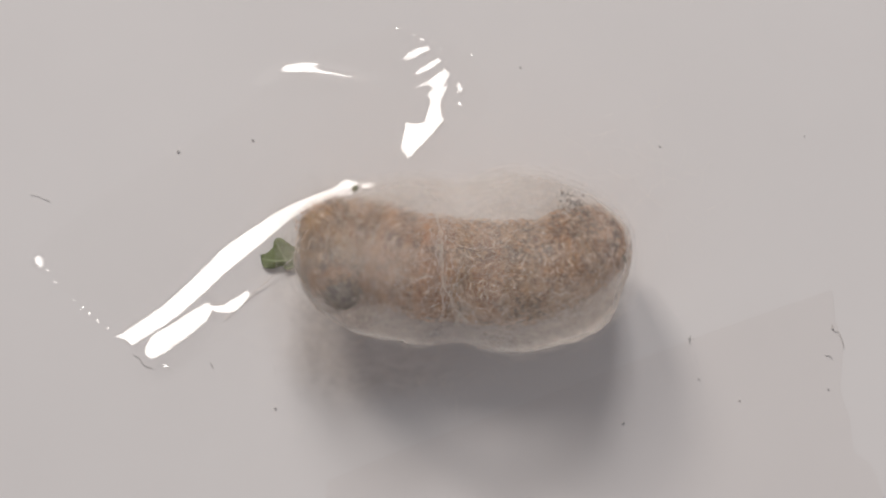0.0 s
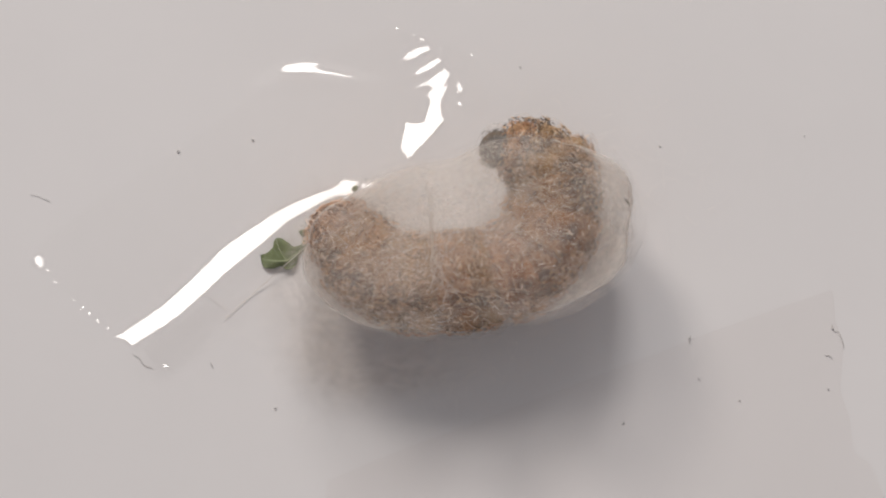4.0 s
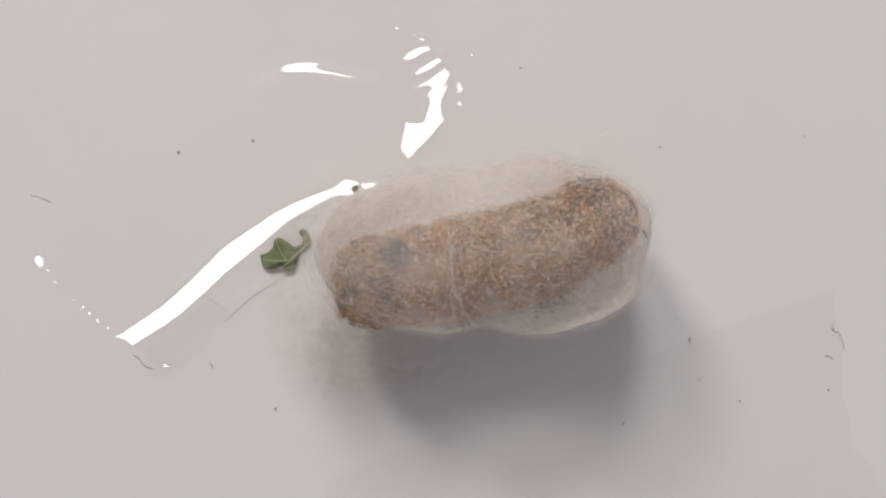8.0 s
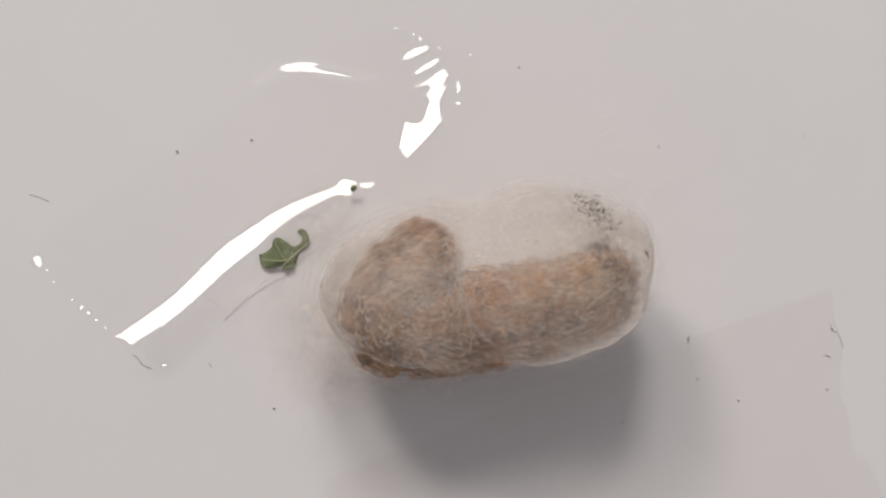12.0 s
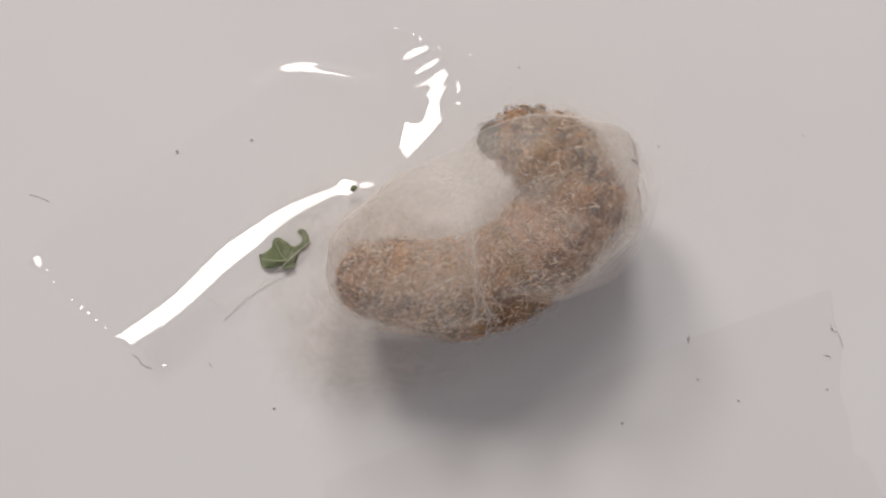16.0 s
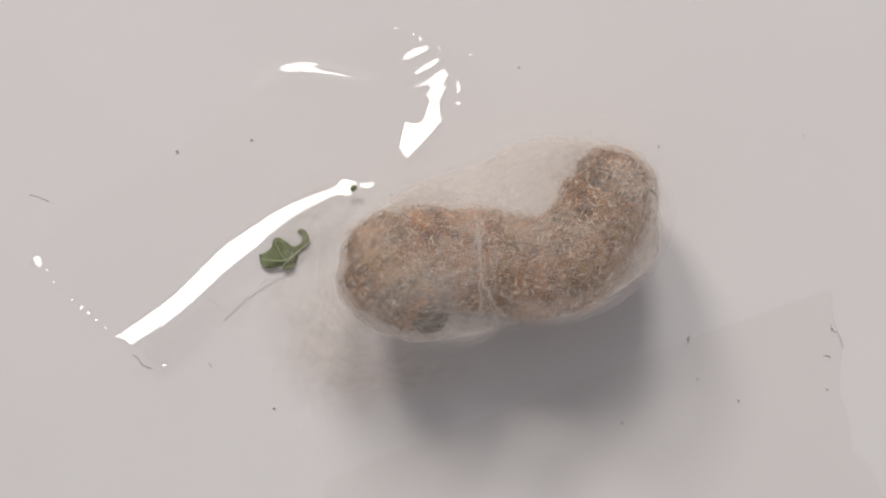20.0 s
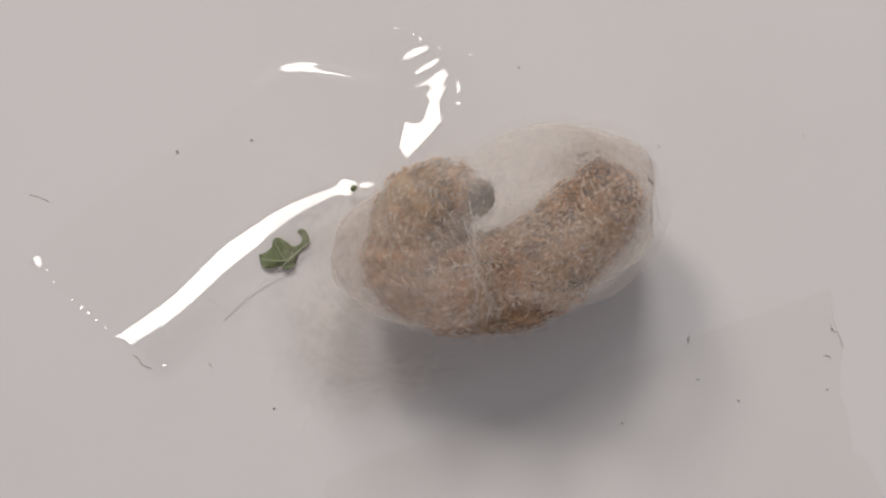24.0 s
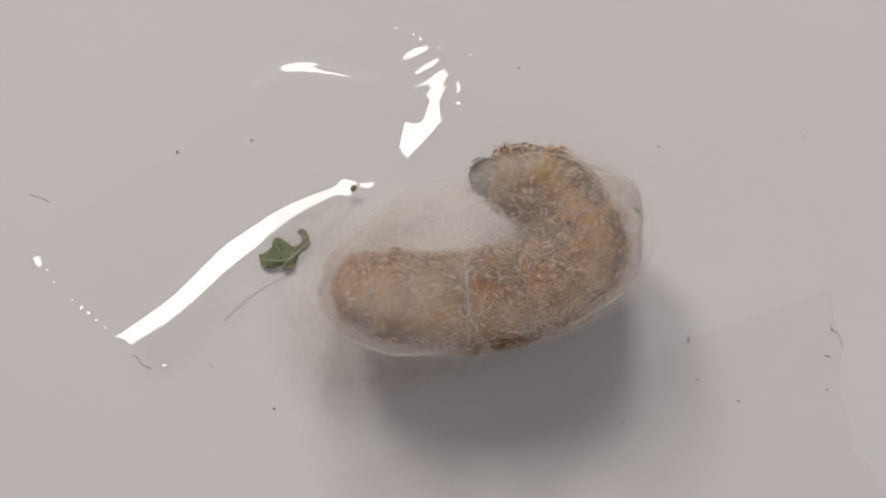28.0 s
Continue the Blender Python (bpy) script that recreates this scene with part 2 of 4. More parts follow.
def tapes():
    a = film("tape_strip", [(62, 440), (100, 505), (165, 560), (225, 600), (300, 662), (420, 590), (560, 480), (700, 370), (868, 190), (835, 95), (755, 66), (700, 45), (560, 95), (330, 255), (180, 350)],
             FLAT_TAPE, "clear adhesive tape with glossy buckles, stuck on the sheet")
    raised(a, "buckle", [(226, 600), (262, 577), (305, 547), (350, 507), (400, 459), (450, 421), (500, 384), (550, 358), (590, 341), (613, 333), (634, 331)],
           [26, 28, 30, 31, 35, 31, 24, 18, 13, 30, 14], TAPE, 1.2)
    facet(a, [(204, 596), (217, 590), (228, 588), (238, 603), (234, 611), (226, 604), (220, 600)])
    raised(a, "buckle", [(640, 328), (652, 329), (664, 326)], [8, 9, 4], TAPE, 0.5)
    facet(a, [(718, 217), (739, 220), (752, 215), (778, 204), (786, 211), (760, 243), (722, 281), (709, 262)])
    facet(a, [(752, 215), (757, 196), (763, 180), (757, 168), (764, 158), (776, 152), (793, 153), (786, 166), (779, 181), (781, 203)])
    facet(a, [(737, 154), (761, 142), (774, 131), (786, 122), (796, 131), (790, 144), (785, 151), (766, 156), (758, 150)])
    facet(a, [(714, 105), (721, 95), (737, 86), (758, 82), (761, 88), (746, 94), (735, 101), (721, 107)])
    facet(a, [(735, 129), (751, 117), (776, 103), (779, 109), (765, 120), (741, 132)])
    # broad rough face added for the soft glow round the crease below
    facet(a, [(438, 152), (470, 122), (500, 106), (560, 102), (620, 118), (690, 140), (640, 146), (560, 140), (500, 140), (462, 152)], GLOW_TAPE)
    facet(a, [(496, 124), (508, 115), (530, 111), (564, 112), (557, 119), (570, 126), (600, 131), (628, 137), (598, 134), (566, 129), (540, 127), (512, 128)])
    raised(a, "buckle", [(65, 455), (69, 463), (73, 472)], [8, 13, 6], TAPE, 0.8)
    raised(a, "buckle", [(811, 147), (814, 156), (813, 164)], [4, 7, 4], TAPE, 0.8)
    for x, y, r in ((703, 50, 4), (733, 61, 3), (747, 69, 5), (835, 97, 3), (780, 85, 3), (85, 478, 3), (98, 500, 3), (130, 530, 3), (146, 545, 5),
                    (158, 554, 5), (173, 567, 4), (190, 581, 4), (293, 647, 6), (813, 183, 6)):
        raised(a, "crimp", [(x - r / 2, y), (x + r / 2, y + 1.5)], [r, r * 0.6], TAPE, 0.5)
    film("tape_strip", [(580, 850), (700, 800), (1222, 602), (1472, 514), (1478, 570), (1492, 610), (1486, 690), (1502, 740), (1510, 800), (1540, 820), (1620, 1010), (560, 1010)],
         TAPE_B, "faintly tinted clear tape with a torn edge")


tapes()


def slack_buckles():
    """Two small buckles that lie flat again as the tape settles."""
    strip = bpy.data.objects["tape_strip"]
    return [raised(strip, "slack_buckle", [(262, 632), (280, 610), (315, 587), (352, 560), (372, 540)], [14, 40, 34, 30, 12], TAPE, 0.5, 0.5),
            raised(strip, "slack_buckle", [(372, 545), (395, 547), (415, 540), (440, 518)], [6, 14, 20, 8], TAPE, 0.5, 0.5)]


slack = slack_buckles()


def tape_edges():
    strip = bpy.data.objects["tape_strip.001"]
    for name, line in (("cut_edge", [(1222, 602), (1300, 574), (1390, 542), (1472, 514)]), ("torn_edge", [(1472, 514), (1478, 570), (1492, 610), (1486, 690), (1502, 740), (1510, 800)])):
        vs, fs = [], []
        tube(vs, fs, [plan(x, y, 0.14) for x, y in line], [0.00004] * len(line), 4)
        strands(name, vs, fs, TAPE_B, strip)


tape_edges()


def fibres():
    for line, r in (([(1472, 574), (1476, 586), (1484, 588), (1490, 600), (1494, 616)], 0.035), ([(1460, 629), (1468, 630), (1473, 634)], 0.03),
                    ([(236, 628), (246, 634), (254, 646), (270, 652)], 0.03), ([(54, 345), (64, 346), (88, 356)], 0.025), ([(372, 642), (377, 650)], 0.03),
                    ([(1222, 594), (1220, 608)], 0.045)):
        vs, fs = [], []
        pts = spline([plan(x, y, 0.06) for x, y in line], 4)
        tube(vs, fs, pts, [r * MM] * len(pts), 5)
        tagged(strands("dust_fibre", vs, fs, SPECK), "thin grey dust fibre lying on the tape", "fibre", "fibres on the sheet")


fibres()


# ---- leaf scrap
def leaf():
    t = thing("leaf_scrap", "torn dark green leaf scrap lying beside the cocoon", "leaf")
    line = [(461, 452), (472, 448), (483, 438), (485, 428), (490, 422), (499, 422), (509, 429), (521, 437), (533, 433), (537, 421), (529, 411),
            (535, 406), (544, 410), (550, 426), (545, 438), (532, 449), (527, 462), (522, 473), (507, 477), (499, 471), (482, 476), (466, 472)]
    round_line = [(p.x, p.y) for p in spline([Vector((x, y, 0)) for x, y in line + line[:1]], 4)[:-1]]
    bm = bmesh.new()
    top = bm.faces.new([bm.verts.new(plan(x, y, 0.45 + 0.2 * math.sin(x * 0.09) + 0.15 * math.cos(y * 0.13))) for x, y in round_line][::-1])
    bmesh.ops.triangulate(bm, faces=[top])
    bmesh.ops.subdivide_edges(bm, edges=bm.edges[:], cuts=2, use_grid_fill=True)
    for v in bm.verts:
        v.co.z += 0.00025 * noise.noise(v.co * 500)
    bmesh.ops.solidify(bm, geom=bm.faces[:], thickness=0.00018)
    part("blade", bm, LEAF, t)
    vs, fs = [], []
    tube(vs, fs, [plan(466, 460, 0.75), plan(490, 462, 0.9), plan(508, 462, 0.95), plan(525, 450, 0.9), plan(545, 432, 0.95)], [0.00003, 0.00006, 0.00008, 0.00008, 0.00004], 5)
    tube(vs, fs, [plan(490, 428, 0.85), plan(497, 446, 0.95), plan(508, 462, 0.95)], [0.00002, 0.00004, 0.00006], 5)
    strands("vein", vs, fs, VEIN, t)


leaf()

# ---- the caterpillar: a chain of rigid rings
RINGS = 20
GIRTH = [2.2, 3.6, 4.3, 4.6, 4.8, 4.9, 5.0, 5.1, 5.1, 5.1, 4.9, 4.7, 4.3, 3.6]
WIDE = [2.05 if i == 0 else 1.0 * float(np.interp(i * 13 / 19, range(14), GIRTH)) * (1 + 0.06 * math.sin(i * 2.3) * (0 < i < 19)) for i in range(RINGS)]
caterpillar = thing("caterpillar", "brown bristly caterpillar turning inside its half-spun cocoon", "caterpillar")


def ring_mesh(r, half, barrel=True):
    """A bulging ring lying along x."""
    bm = bmesh.new()
    bmesh.ops.create_uvsphere(bm, u_segments=20, v_segments=16, radius=1.0)
    for v in bm.verts:
        x, y, z = v.co.z, v.co.y, v.co.x
        swell = math.sqrt(max(0.0, 1 - x ** 6) / max(1e-4, 1 - x * x)) if barrel and abs(x) < 0.999 else 1.0   # barrel, not ball
        y, z = y * swell, z * swell
        k = 1 + 0.07 * noise.noise(Vector((x, y, z)) * 2.7 + Vector((r, 0, 0)))
        v.co = Vector((x * half, y * r * k, z * r * k)) * MM
    bmesh.ops.recalc_face_normals(bm, faces=bm.faces[:])
    return bm


def bristles(r, half, count, seed, long, cap=0, thick=(0.024, 0.055), lift=0.0):
    """Short curled bristles standing off the ring in all directions."""
    rnd = random.Random(seed)
    vs, fs = [], []
    for _ in range(count):
        a, u = rnd.uniform(0, 2 * math.pi), rnd.uniform(-0.97, 0.97)
        if math.sin(a) < -0.45 and rnd.random() < 0.3:      # the belly is thinly clad
            continue
        n = Vector((0.25 * u, math.cos(a), math.sin(a))).normalized()
        root = Vector((u * half, math.cos(a) * r * math.sqrt(1 - u ** 6), math.sin(a) * r * math.sqrt(1 - u ** 6))) * 0.98
        if cap and rnd.random() < 0.45:
            n = Vector((cap * abs(rnd.gauss(0, 1)), rnd.gauss(0, 1), rnd.gauss(0, 1))).normalized()
            root = Vector((n.x * half, n.y * r, n.z * r)) * 0.97
        lean = Vector((rnd.gauss(0, 1), rnd.gauss(0, 1), rnd.gauss(0, 1)))
        lean = (lean - n * lean.dot(n)).normalized()
        ln = rnd.uniform(0.45, 1.0) * long
        w = rnd.uniform(*thick)
        root = root + n * lift
        d = (n * rnd.uniform(-0.02, 0.26) + lean * 0.8).normalized()
        axis = Vector((rnd.gauss(0, 1), rnd.gauss(0, 1), rnd.gauss(0, 1))).normalized()
        curl = Matrix.Rotation(rnd.uniform(0.1, 0.55), 3, axis)
        p, pts = root, [root * MM]
        for k in range(4):
            p = p + d * ln / 4
            d = (curl @ d - n * 0.25).normalized()
            pts.append(p * MM)
        tube(vs, fs, pts, [w * MM, w * MM, w * 0.9 * MM, w * 0.7 * MM, w * 0.3 * MM])
    return vs, fs


def clinging(r, half, count, seed):
    """Fine silk caught on the bristles, wound loosely round the body."""
    rnd = random.Random(seed)
    vs, fs = [], []
    for _ in range(count):
        a, x = rnd.uniform(0, 2 * math.pi), rnd.uniform(-half, half)
        turn, step = rnd.uniform(-0.9, 0.9), rnd.uniform(-2.5, 2.5)
        out = r + 0.3 + 2.6 * rnd.random() ** 1.5
        pts = []
        for k in range(6):
            u = k / 5
            rr = out + rnd.gauss(0, 0.12)
            pts.append(Vector((x + step * u, math.cos(a + turn * u) * rr, math.sin(a + turn * u) * rr)) * MM)
        ribbon(vs, fs, pts, [Vector((rnd.gauss(0, 0.3), p.y, p.z)).normalized() if p.yz.length > 0 else Vector((1, 0, 0)) for p in pts], rnd.uniform(0.005, 0.014) * MM)
    return vs, fs


ring_obs = []
for i in range(RINGS):
    r = WIDE[i]
    name = "head" if i == 0 else "body_segment"
    half = {0: 2.3, 1: 2.2, 2: 2.7, RINGS - 1: 3.4}.get(i, 3.0)
    end = 1 if i == 0 else -1 if i == RINGS - 1 else 0
    ob = part(name, ring_mesh(r, half, 2 < i < RINGS - 1), DARK if i == 0 else SKIN, caterpillar, "dark round head" if i == 0 else "")
    vs, fs = bristles(r, min(half, 3.0), 420 if i == 0 else 800, 50 + i, 0.9 if i == 0 else 0.95, end, (0.026, 0.062))
    strands("bristles", vs, fs, DARK_HAIR if i < 1 else BRISTLE, ob, "", "stuff")
    if i:
        vs, fs = bristles(r, min(half, 3.0), 60 if i < 2 else 270 if i < 9 else 320, 250 + i, 1.0, end, (0.05, 0.11), 0.5)
        strands("pale_fuzz", vs, fs, CURL, ob, "pale curled bristle tips", "stuff")
        vs, fs = bristles(r, min(half, 3.0), 150 if i < 3 else 45, 350 + i, 0.7, end, (0.045, 0.09), 0.42)
        strands("dark_tips", vs, fs, DARK_TIP, ob, "short dark bristle tips", "stuff")
    vs, fs = clinging(r, min(half, 3.0), 10 if i == 0 else 36, 150 + i)
    strands("clinging_silk", vs, fs, THREAD, ob, "", "stuff")
    part("silk_sleeve", ring_mesh(r + 0.95, half + 0.5, 2 < i < RINGS - 1), CLING, ob, "thin white silk clinging round the bristles")
    ring_obs.append(ob)

# ---- the cocoon: two silk lobes and a drawn-in waist
cocoon = thing("silk_cocoon", "loose whitish silk cocoon, half see-through, two-lobed", "cocoon")


def wall(q):
    """The cocoon's wall in the way q from its middle, in millimetres: two lobes and a waist that is drawn down on top."""
    u = max(-0.9999, min(0.9999, q.x))
    round_way = Vector((0, q.y, q.z)) / math.sqrt(max(1e-6, 1 - u * u))
    x = HALF * u
    r = (1 - abs(u) ** 2.7) ** (1 / 2.1) * (8.9 + 1.1 * u)
    dent = math.exp(-((x + 0.3) / 3.0) ** 2)
    return SIZE * Vector((x, round_way.y * r * (1 - (0.08 if q.y > 0 else 0.10) * dent), round_way.z * (1 - abs(u) ** 2.7) ** (1 / 2.1) * 10.5 * (1 - (0.36 if q.z > 0 else 0.20) * dent)))


def shell(name, seed, mat, parent, shrink=1.0, below=2.0, above=-2.0):
    """A slightly dented bag of silk, or its part between two heights."""
    bm = bmesh.new()
    bmesh.ops.create_uvsphere(bm, u_segments=72, v_segments=48, radius=1.0, matrix=Matrix.Rotation(radians(90), 4, "Y"))
    bmesh.ops.delete(bm, geom=[v for v in bm.verts if not above < v.co.z + 0.1 * noise.noise(v.co * 3 + Vector((seed, 0, 0))) < below], context="VERTS")
    for v in bm.verts:
        p = wall(v.co)
        k = shrink * (1 + 0.07 * noise.noise(p * 0.16 + Vector((seed, 0, 0))) + 0.02 * noise.noise(p * 0.6 + Vector((0, seed, 0))))
        v.co = p * k * MM
        v.co.z = max(v.co.z, -11.4 * MM)
    return part(name, bm, mat, parent)


def wall_threads(count, seed, thick, reach=(0.08, 0.34)):
    """Silk spun round the cocoon in long loose arcs, twisted every way."""
    rnd = random.Random(seed)
    vs, fs = [], []
    for _ in range(count):
        p = Vector((rnd.gauss(0, 1), rnd.gauss(0, 1), rnd.gauss(0.25, 1))).normalized()
        p.x = math.copysign(abs(p.x) ** 0.8, p.x)
        p.normalize()
        d = Vector((rnd.gauss(0, 0.7), rnd.gauss(0, 1), rnd.gauss(0, 1)))
        d = (d - p * d.dot(p)).normalized()
        ln, bow = rnd.uniform(*reach), rnd.uniform(-0.5, 0.5)
        pts = []
        k = 1.0 + 0.06 * noise.noise(p * 1.7 + Vector((seed, 0, 0))) + rnd.gauss(0, 0.03) - 0.2 * rnd.random() ** 2
        for s in range(9):
            u = s / 8 * ln
            q = p * math.cos(u) + (d + p.cross(d) * bow * u).normalized() * math.sin(u)
            q += Vector((rnd.gauss(0, 0.03), rnd.gauss(0, 0.03), rnd.gauss(0, 0.03)))
            q = wall(q.normalized()) * (k + rnd.gauss(0, 0.008))
            pts.append(Vector((q.x, q.y, max(q.z, -11.2))) * MM)
        tip = Vector((rnd.gauss(0, 1), rnd.gauss(0, 1), rnd.gauss(0, 1))).normalized()
        ribbon(vs, fs, pts, [(q.normalized() * 0.5 + tip).normalized() for q in pts], rnd.uniform(0.5, 1.0) * thick * MM)
    return vs, fs


def silk_sheet(parent, x, wide, seed):
    """A loose level web added in one lobe's outer end to deepen its shadow."""
    bm = bmesh.new()
    bmesh.ops.create_grid(bm, x_segments=34, y_segments=34, size=1.0)
    bmesh.ops.delete(bm, geom=[v for v in bm.verts if v.co.length > 1.0], context="VERTS")
    for v in bm.verts:
        v.co = Vector((v.co.x * 11, v.co.y * 11, 1.3 * noise.noise(Vector((v.co.x * 2.4, v.co.y * 2.4, seed))) - 4.6)) * MM
    web = part("shadow_web", bm, SHEET, parent)
    web.matrix_basis = Matrix.Translation(Vector((x, 0, 0)) * MM) @ Matrix.Diagonal((wide, 0.84, 1, 1))


HALF, SIZE = 16.7, 1.09
bag = shell("silk_bag", 3.0, LAYERS[1], cocoon, 1.0, 2.0, -0.45)
for k, (seed, size) in enumerate(((5.0, 1.06), (12.0, 0.95), (17.0, 0.90), (23.0, 1.03))):
    shell("silk_layer", seed, LAYERS[(0, 2, 3, 4)[k]], bag, size, 2.0, -0.40 + 0.05 * k)
shell("felted_underside", 3.0, FELT, bag, 0.965, 0.72)
silk_sheet(bag, -10.6, 0.56, 3)
silk_sheet(bag, 11.4, 0.56, 9)
vs, fs = wall_threads(7000, 11, 0.0030)
strands("silk_threads", vs, fs, THREAD, bag, "", "stuff")


def waist_threads():
    """Crumpled cords gathered in a knot at the waist, branching out over both lobes."""
    rnd = random.Random(77)
    vs, fs = [], []

    def cord(start, way, length, thick, forks):
        p, pts = start.copy(), [start * MM]
        d = way.normalized()
        steps = 9
        for k in range(steps):
            d = (d + way.normalized() * 0.15 + Vector((rnd.gauss(0, 0.24), rnd.gauss(0, 0.24), 0))).normalized()
            p = p + d * length / steps
            reach = p.xy.length
            p.z = 0.5 - 0.055 * reach * reach + rnd.gauss(0, 0.06)
            pts.append(p * MM)
            if forks and k in (3, 6) and rnd.random() < 0.6:
                side = Matrix.Rotation(rnd.choice((-1, 1)) * rnd.uniform(0.5, 1.2), 3, "Z") @ d
                cord(p, side, length * rnd.uniform(0.3, 0.6), thick * 0.45, forks - 1)
        for _ in range(max(1, round(thick / 0.022))):
            off = Vector((rnd.gauss(0, thick), rnd.gauss(0, thick), rnd.gauss(0, thick * 0.5))) * MM
            tube(vs, fs, [q + off * rnd.uniform(0.3, 1.3) for q in pts], [rnd.uniform(0.010, 0.022) * MM] * (steps + 1))

    for a, length, thick in ((-88, 6.0, 0.17), (-100, 4.5, 0.10), (86, 5.0, 0.15), (96, 4.0, 0.09), (25, 2.6, 0.03), (-35, 2.8, 0.03), (205, 2.8, 0.03)):
        way = Vector((math.cos(radians(a)), math.sin(radians(a)), 0))
        cord(Vector((rnd.gauss(0, 0.25), rnd.gauss(0, 0.4), 0.4)), way, length, thick, 2)
    for _ in range(26):
        a = rnd.uniform(0, 2 * math.pi)
        cord(Vector((rnd.gauss(0, 0.6), rnd.gauss(0, 2.2), 0.3)), Vector((math.cos(a), math.sin(a), 0)), rnd.uniform(2.5, 6.0), rnd.uniform(0.008, 0.018), 0)
    return vs, fs


vs, fs = waist_threads()
waist = strands("waist_threads", vs, fs, THREAD, cocoon, "white silk cords gathered at the waist")


def flake(name, size, seed, mat):
    bm = bmesh.new()
    bmesh.ops.create_icosphere(bm, subdivisions=2, radius=1.0)
    for v in bm.verts:
        k = 1 + 0.55 * noise.noise(v.co * 1.9 + Vector((seed, 0, 0)))
        v.co = Vector((v.co.x * size[0], v.co.y * size[1], v.co.z * size[2])) * k * MM
    return part(name, bm, mat)


side_flake = flake("dried_flake", (0.10, 0.5, 0.2), 18.5, FLAKE)
side_flake.parent, side_flake.matrix_basis = bag, pose(17.3 * MM, 0.4 * MM, 0.8 * MM, 0, 10, 25)


def shed_bristles(seed, centre, along_x, along_y, count):
    """Dark shed bristles felted thinly into the wall of the cocoon."""
    rnd = random.Random(seed)
    vs, fs = [], []
    for _ in range(count):
        q = (Vector(centre) + Vector((rnd.gauss(0, along_x), rnd.gauss(0, along_y), 0))).normalized()
        p = wall(q) * rnd.uniform(0.92, 1.0)
        d = Vector((rnd.gauss(0, 1), rnd.gauss(0, 1), rnd.gauss(0, 0.4))).normalized()
        curl = Matrix.Rotation(rnd.uniform(-0.7, 0.7), 3, "Z")
        pts = [p * MM]
        for k in range(3):
            p = p + d * rnd.uniform(0.08, 0.22)
            d = curl @ d
            pts.append(p * MM)
        w = rnd.uniform(0.022, 0.05) * MM
        tube(vs, fs, pts, [w, w, w, w * 0.4])
    strands("shed_bristles", vs, fs, DARK_HAIR, bag, "dark shed bristles felted in the silk", "stuff")


shed_bristles(41, (0.74, 0.30, 0.60), 0.09, 0.17, 190)
shed_bristles(43, (0.40, -0.60, 0.68), 0.10, 0.10, 120)
under_flake = flake("dried_flake", (1.6, 0.42, 0.25), 4.4, FLAKE)
under_flake.parent = cocoon


def flecks(count, seed):
    """Short dark bristle ends caught in the silk."""
    rnd = random.Random(seed)
    vs, fs = [], []
    for _ in range(count):
        p = Vector((rnd.gauss(0, 1), rnd.gauss(0, 1), rnd.gauss(0.3, 1))).normalized()
        d = Vector((rnd.gauss(0, 1), rnd.gauss(0, 1), rnd.gauss(0, 0.4))).normalized() * rnd.uniform(0.12, 0.35)
        c = wall(p) * rnd.uniform(0.95, 1.01)
        w = rnd.uniform(0.02, 0.045) * MM
        tube(vs, fs, [c * MM, (c + d) * MM, (c + d * 1.7 + p * 0.05) * MM], [w, w, w * 0.4])
    strands("dark_flecks", vs, fs, FLAKE, bag, "tiny dark flecks caught in the silk", "stuff")


flecks(40, 31)

# ---- loose silk round the cocoon
def loose_silk():
    """A thin tangle of silk spun over the sheet beside the cocoon."""
    rnd = random.Random(5)
    vs, fs = [], []
    for cx, cy, sx, sy, count in ((580, 520, 42, 75, 420), (720, 650, 90, 25, 160), (1130, 330, 50, 60, 40)):
        for _ in range(count):
            x, y, a = rnd.gauss(cx, sx), rnd.gauss(cy, sy), rnd.uniform(0, 2 * math.pi)
            if x < 590 and y < 500:         # the leaf scrap lies bare
                continue
            ln, z = rnd.uniform(20, 90), abs(rnd.gauss(0.4, 1.2)) + 0.25
            pts = []
            for k in range(7):
                pts.append(plan(x, y, max(0.2, z + rnd.gauss(0, 0.08))))
                a += rnd.gauss(0, 0.35)
                x, y = x + math.cos(a) * ln / 6, y + math.sin(a) * ln / 6
            ribbon(vs, fs, pts, [Vector((rnd.gauss(0, 0.2), rnd.gauss(0, 0.2), 1)).normalized()] * 7, rnd.uniform(0.004, 0.010) * MM)
    tagged(strands("loose_silk", vs, fs, THREAD), "thin haze of loose silk spun over the sheet", "silk", "", "stuff")


loose_silk()


def silk_haze(cx, cy, wide, deep, high, turn, seed):
    """A wisp of cottony silk, an uneven low sheet that thins out to nothing all round."""
    bm = bmesh.new()
    bmesh.ops.create_grid(bm, x_segments=40, y_segments=40, size=9.0 * MM)
    for v in bm.verts:
        v.co.z = (0.9 * noise.noise(Vector((v.co.x * 250, v.co.y * 250, seed))) + 0.3 * noise.noise(v.co * 900)) * MM
    ob = part("silk_wisp", bm, SHADED_HAZE)
    ob.matrix_basis = Matrix.Translation(plan(cx, cy, high)) @ pose(0, 0, 0, 0, 0, turn) @ Matrix.Diagonal((wide / 144, deep / 144, 1, 1))
    tagged(ob, "cottony wisp of loose silk beside the cocoon", "silk", "silk wisps", "stuff")


for wisp in ((560, 540, 130, 170, 1.6, 10, 1.0), (600, 640, 150, 110, 1.5, -20, 2.0), (700, 650, 170, 70, 1.4, 0, 3.0), (560, 380, 110, 90, 1.8, 30, 4.0)):
    silk_haze(*wisp)


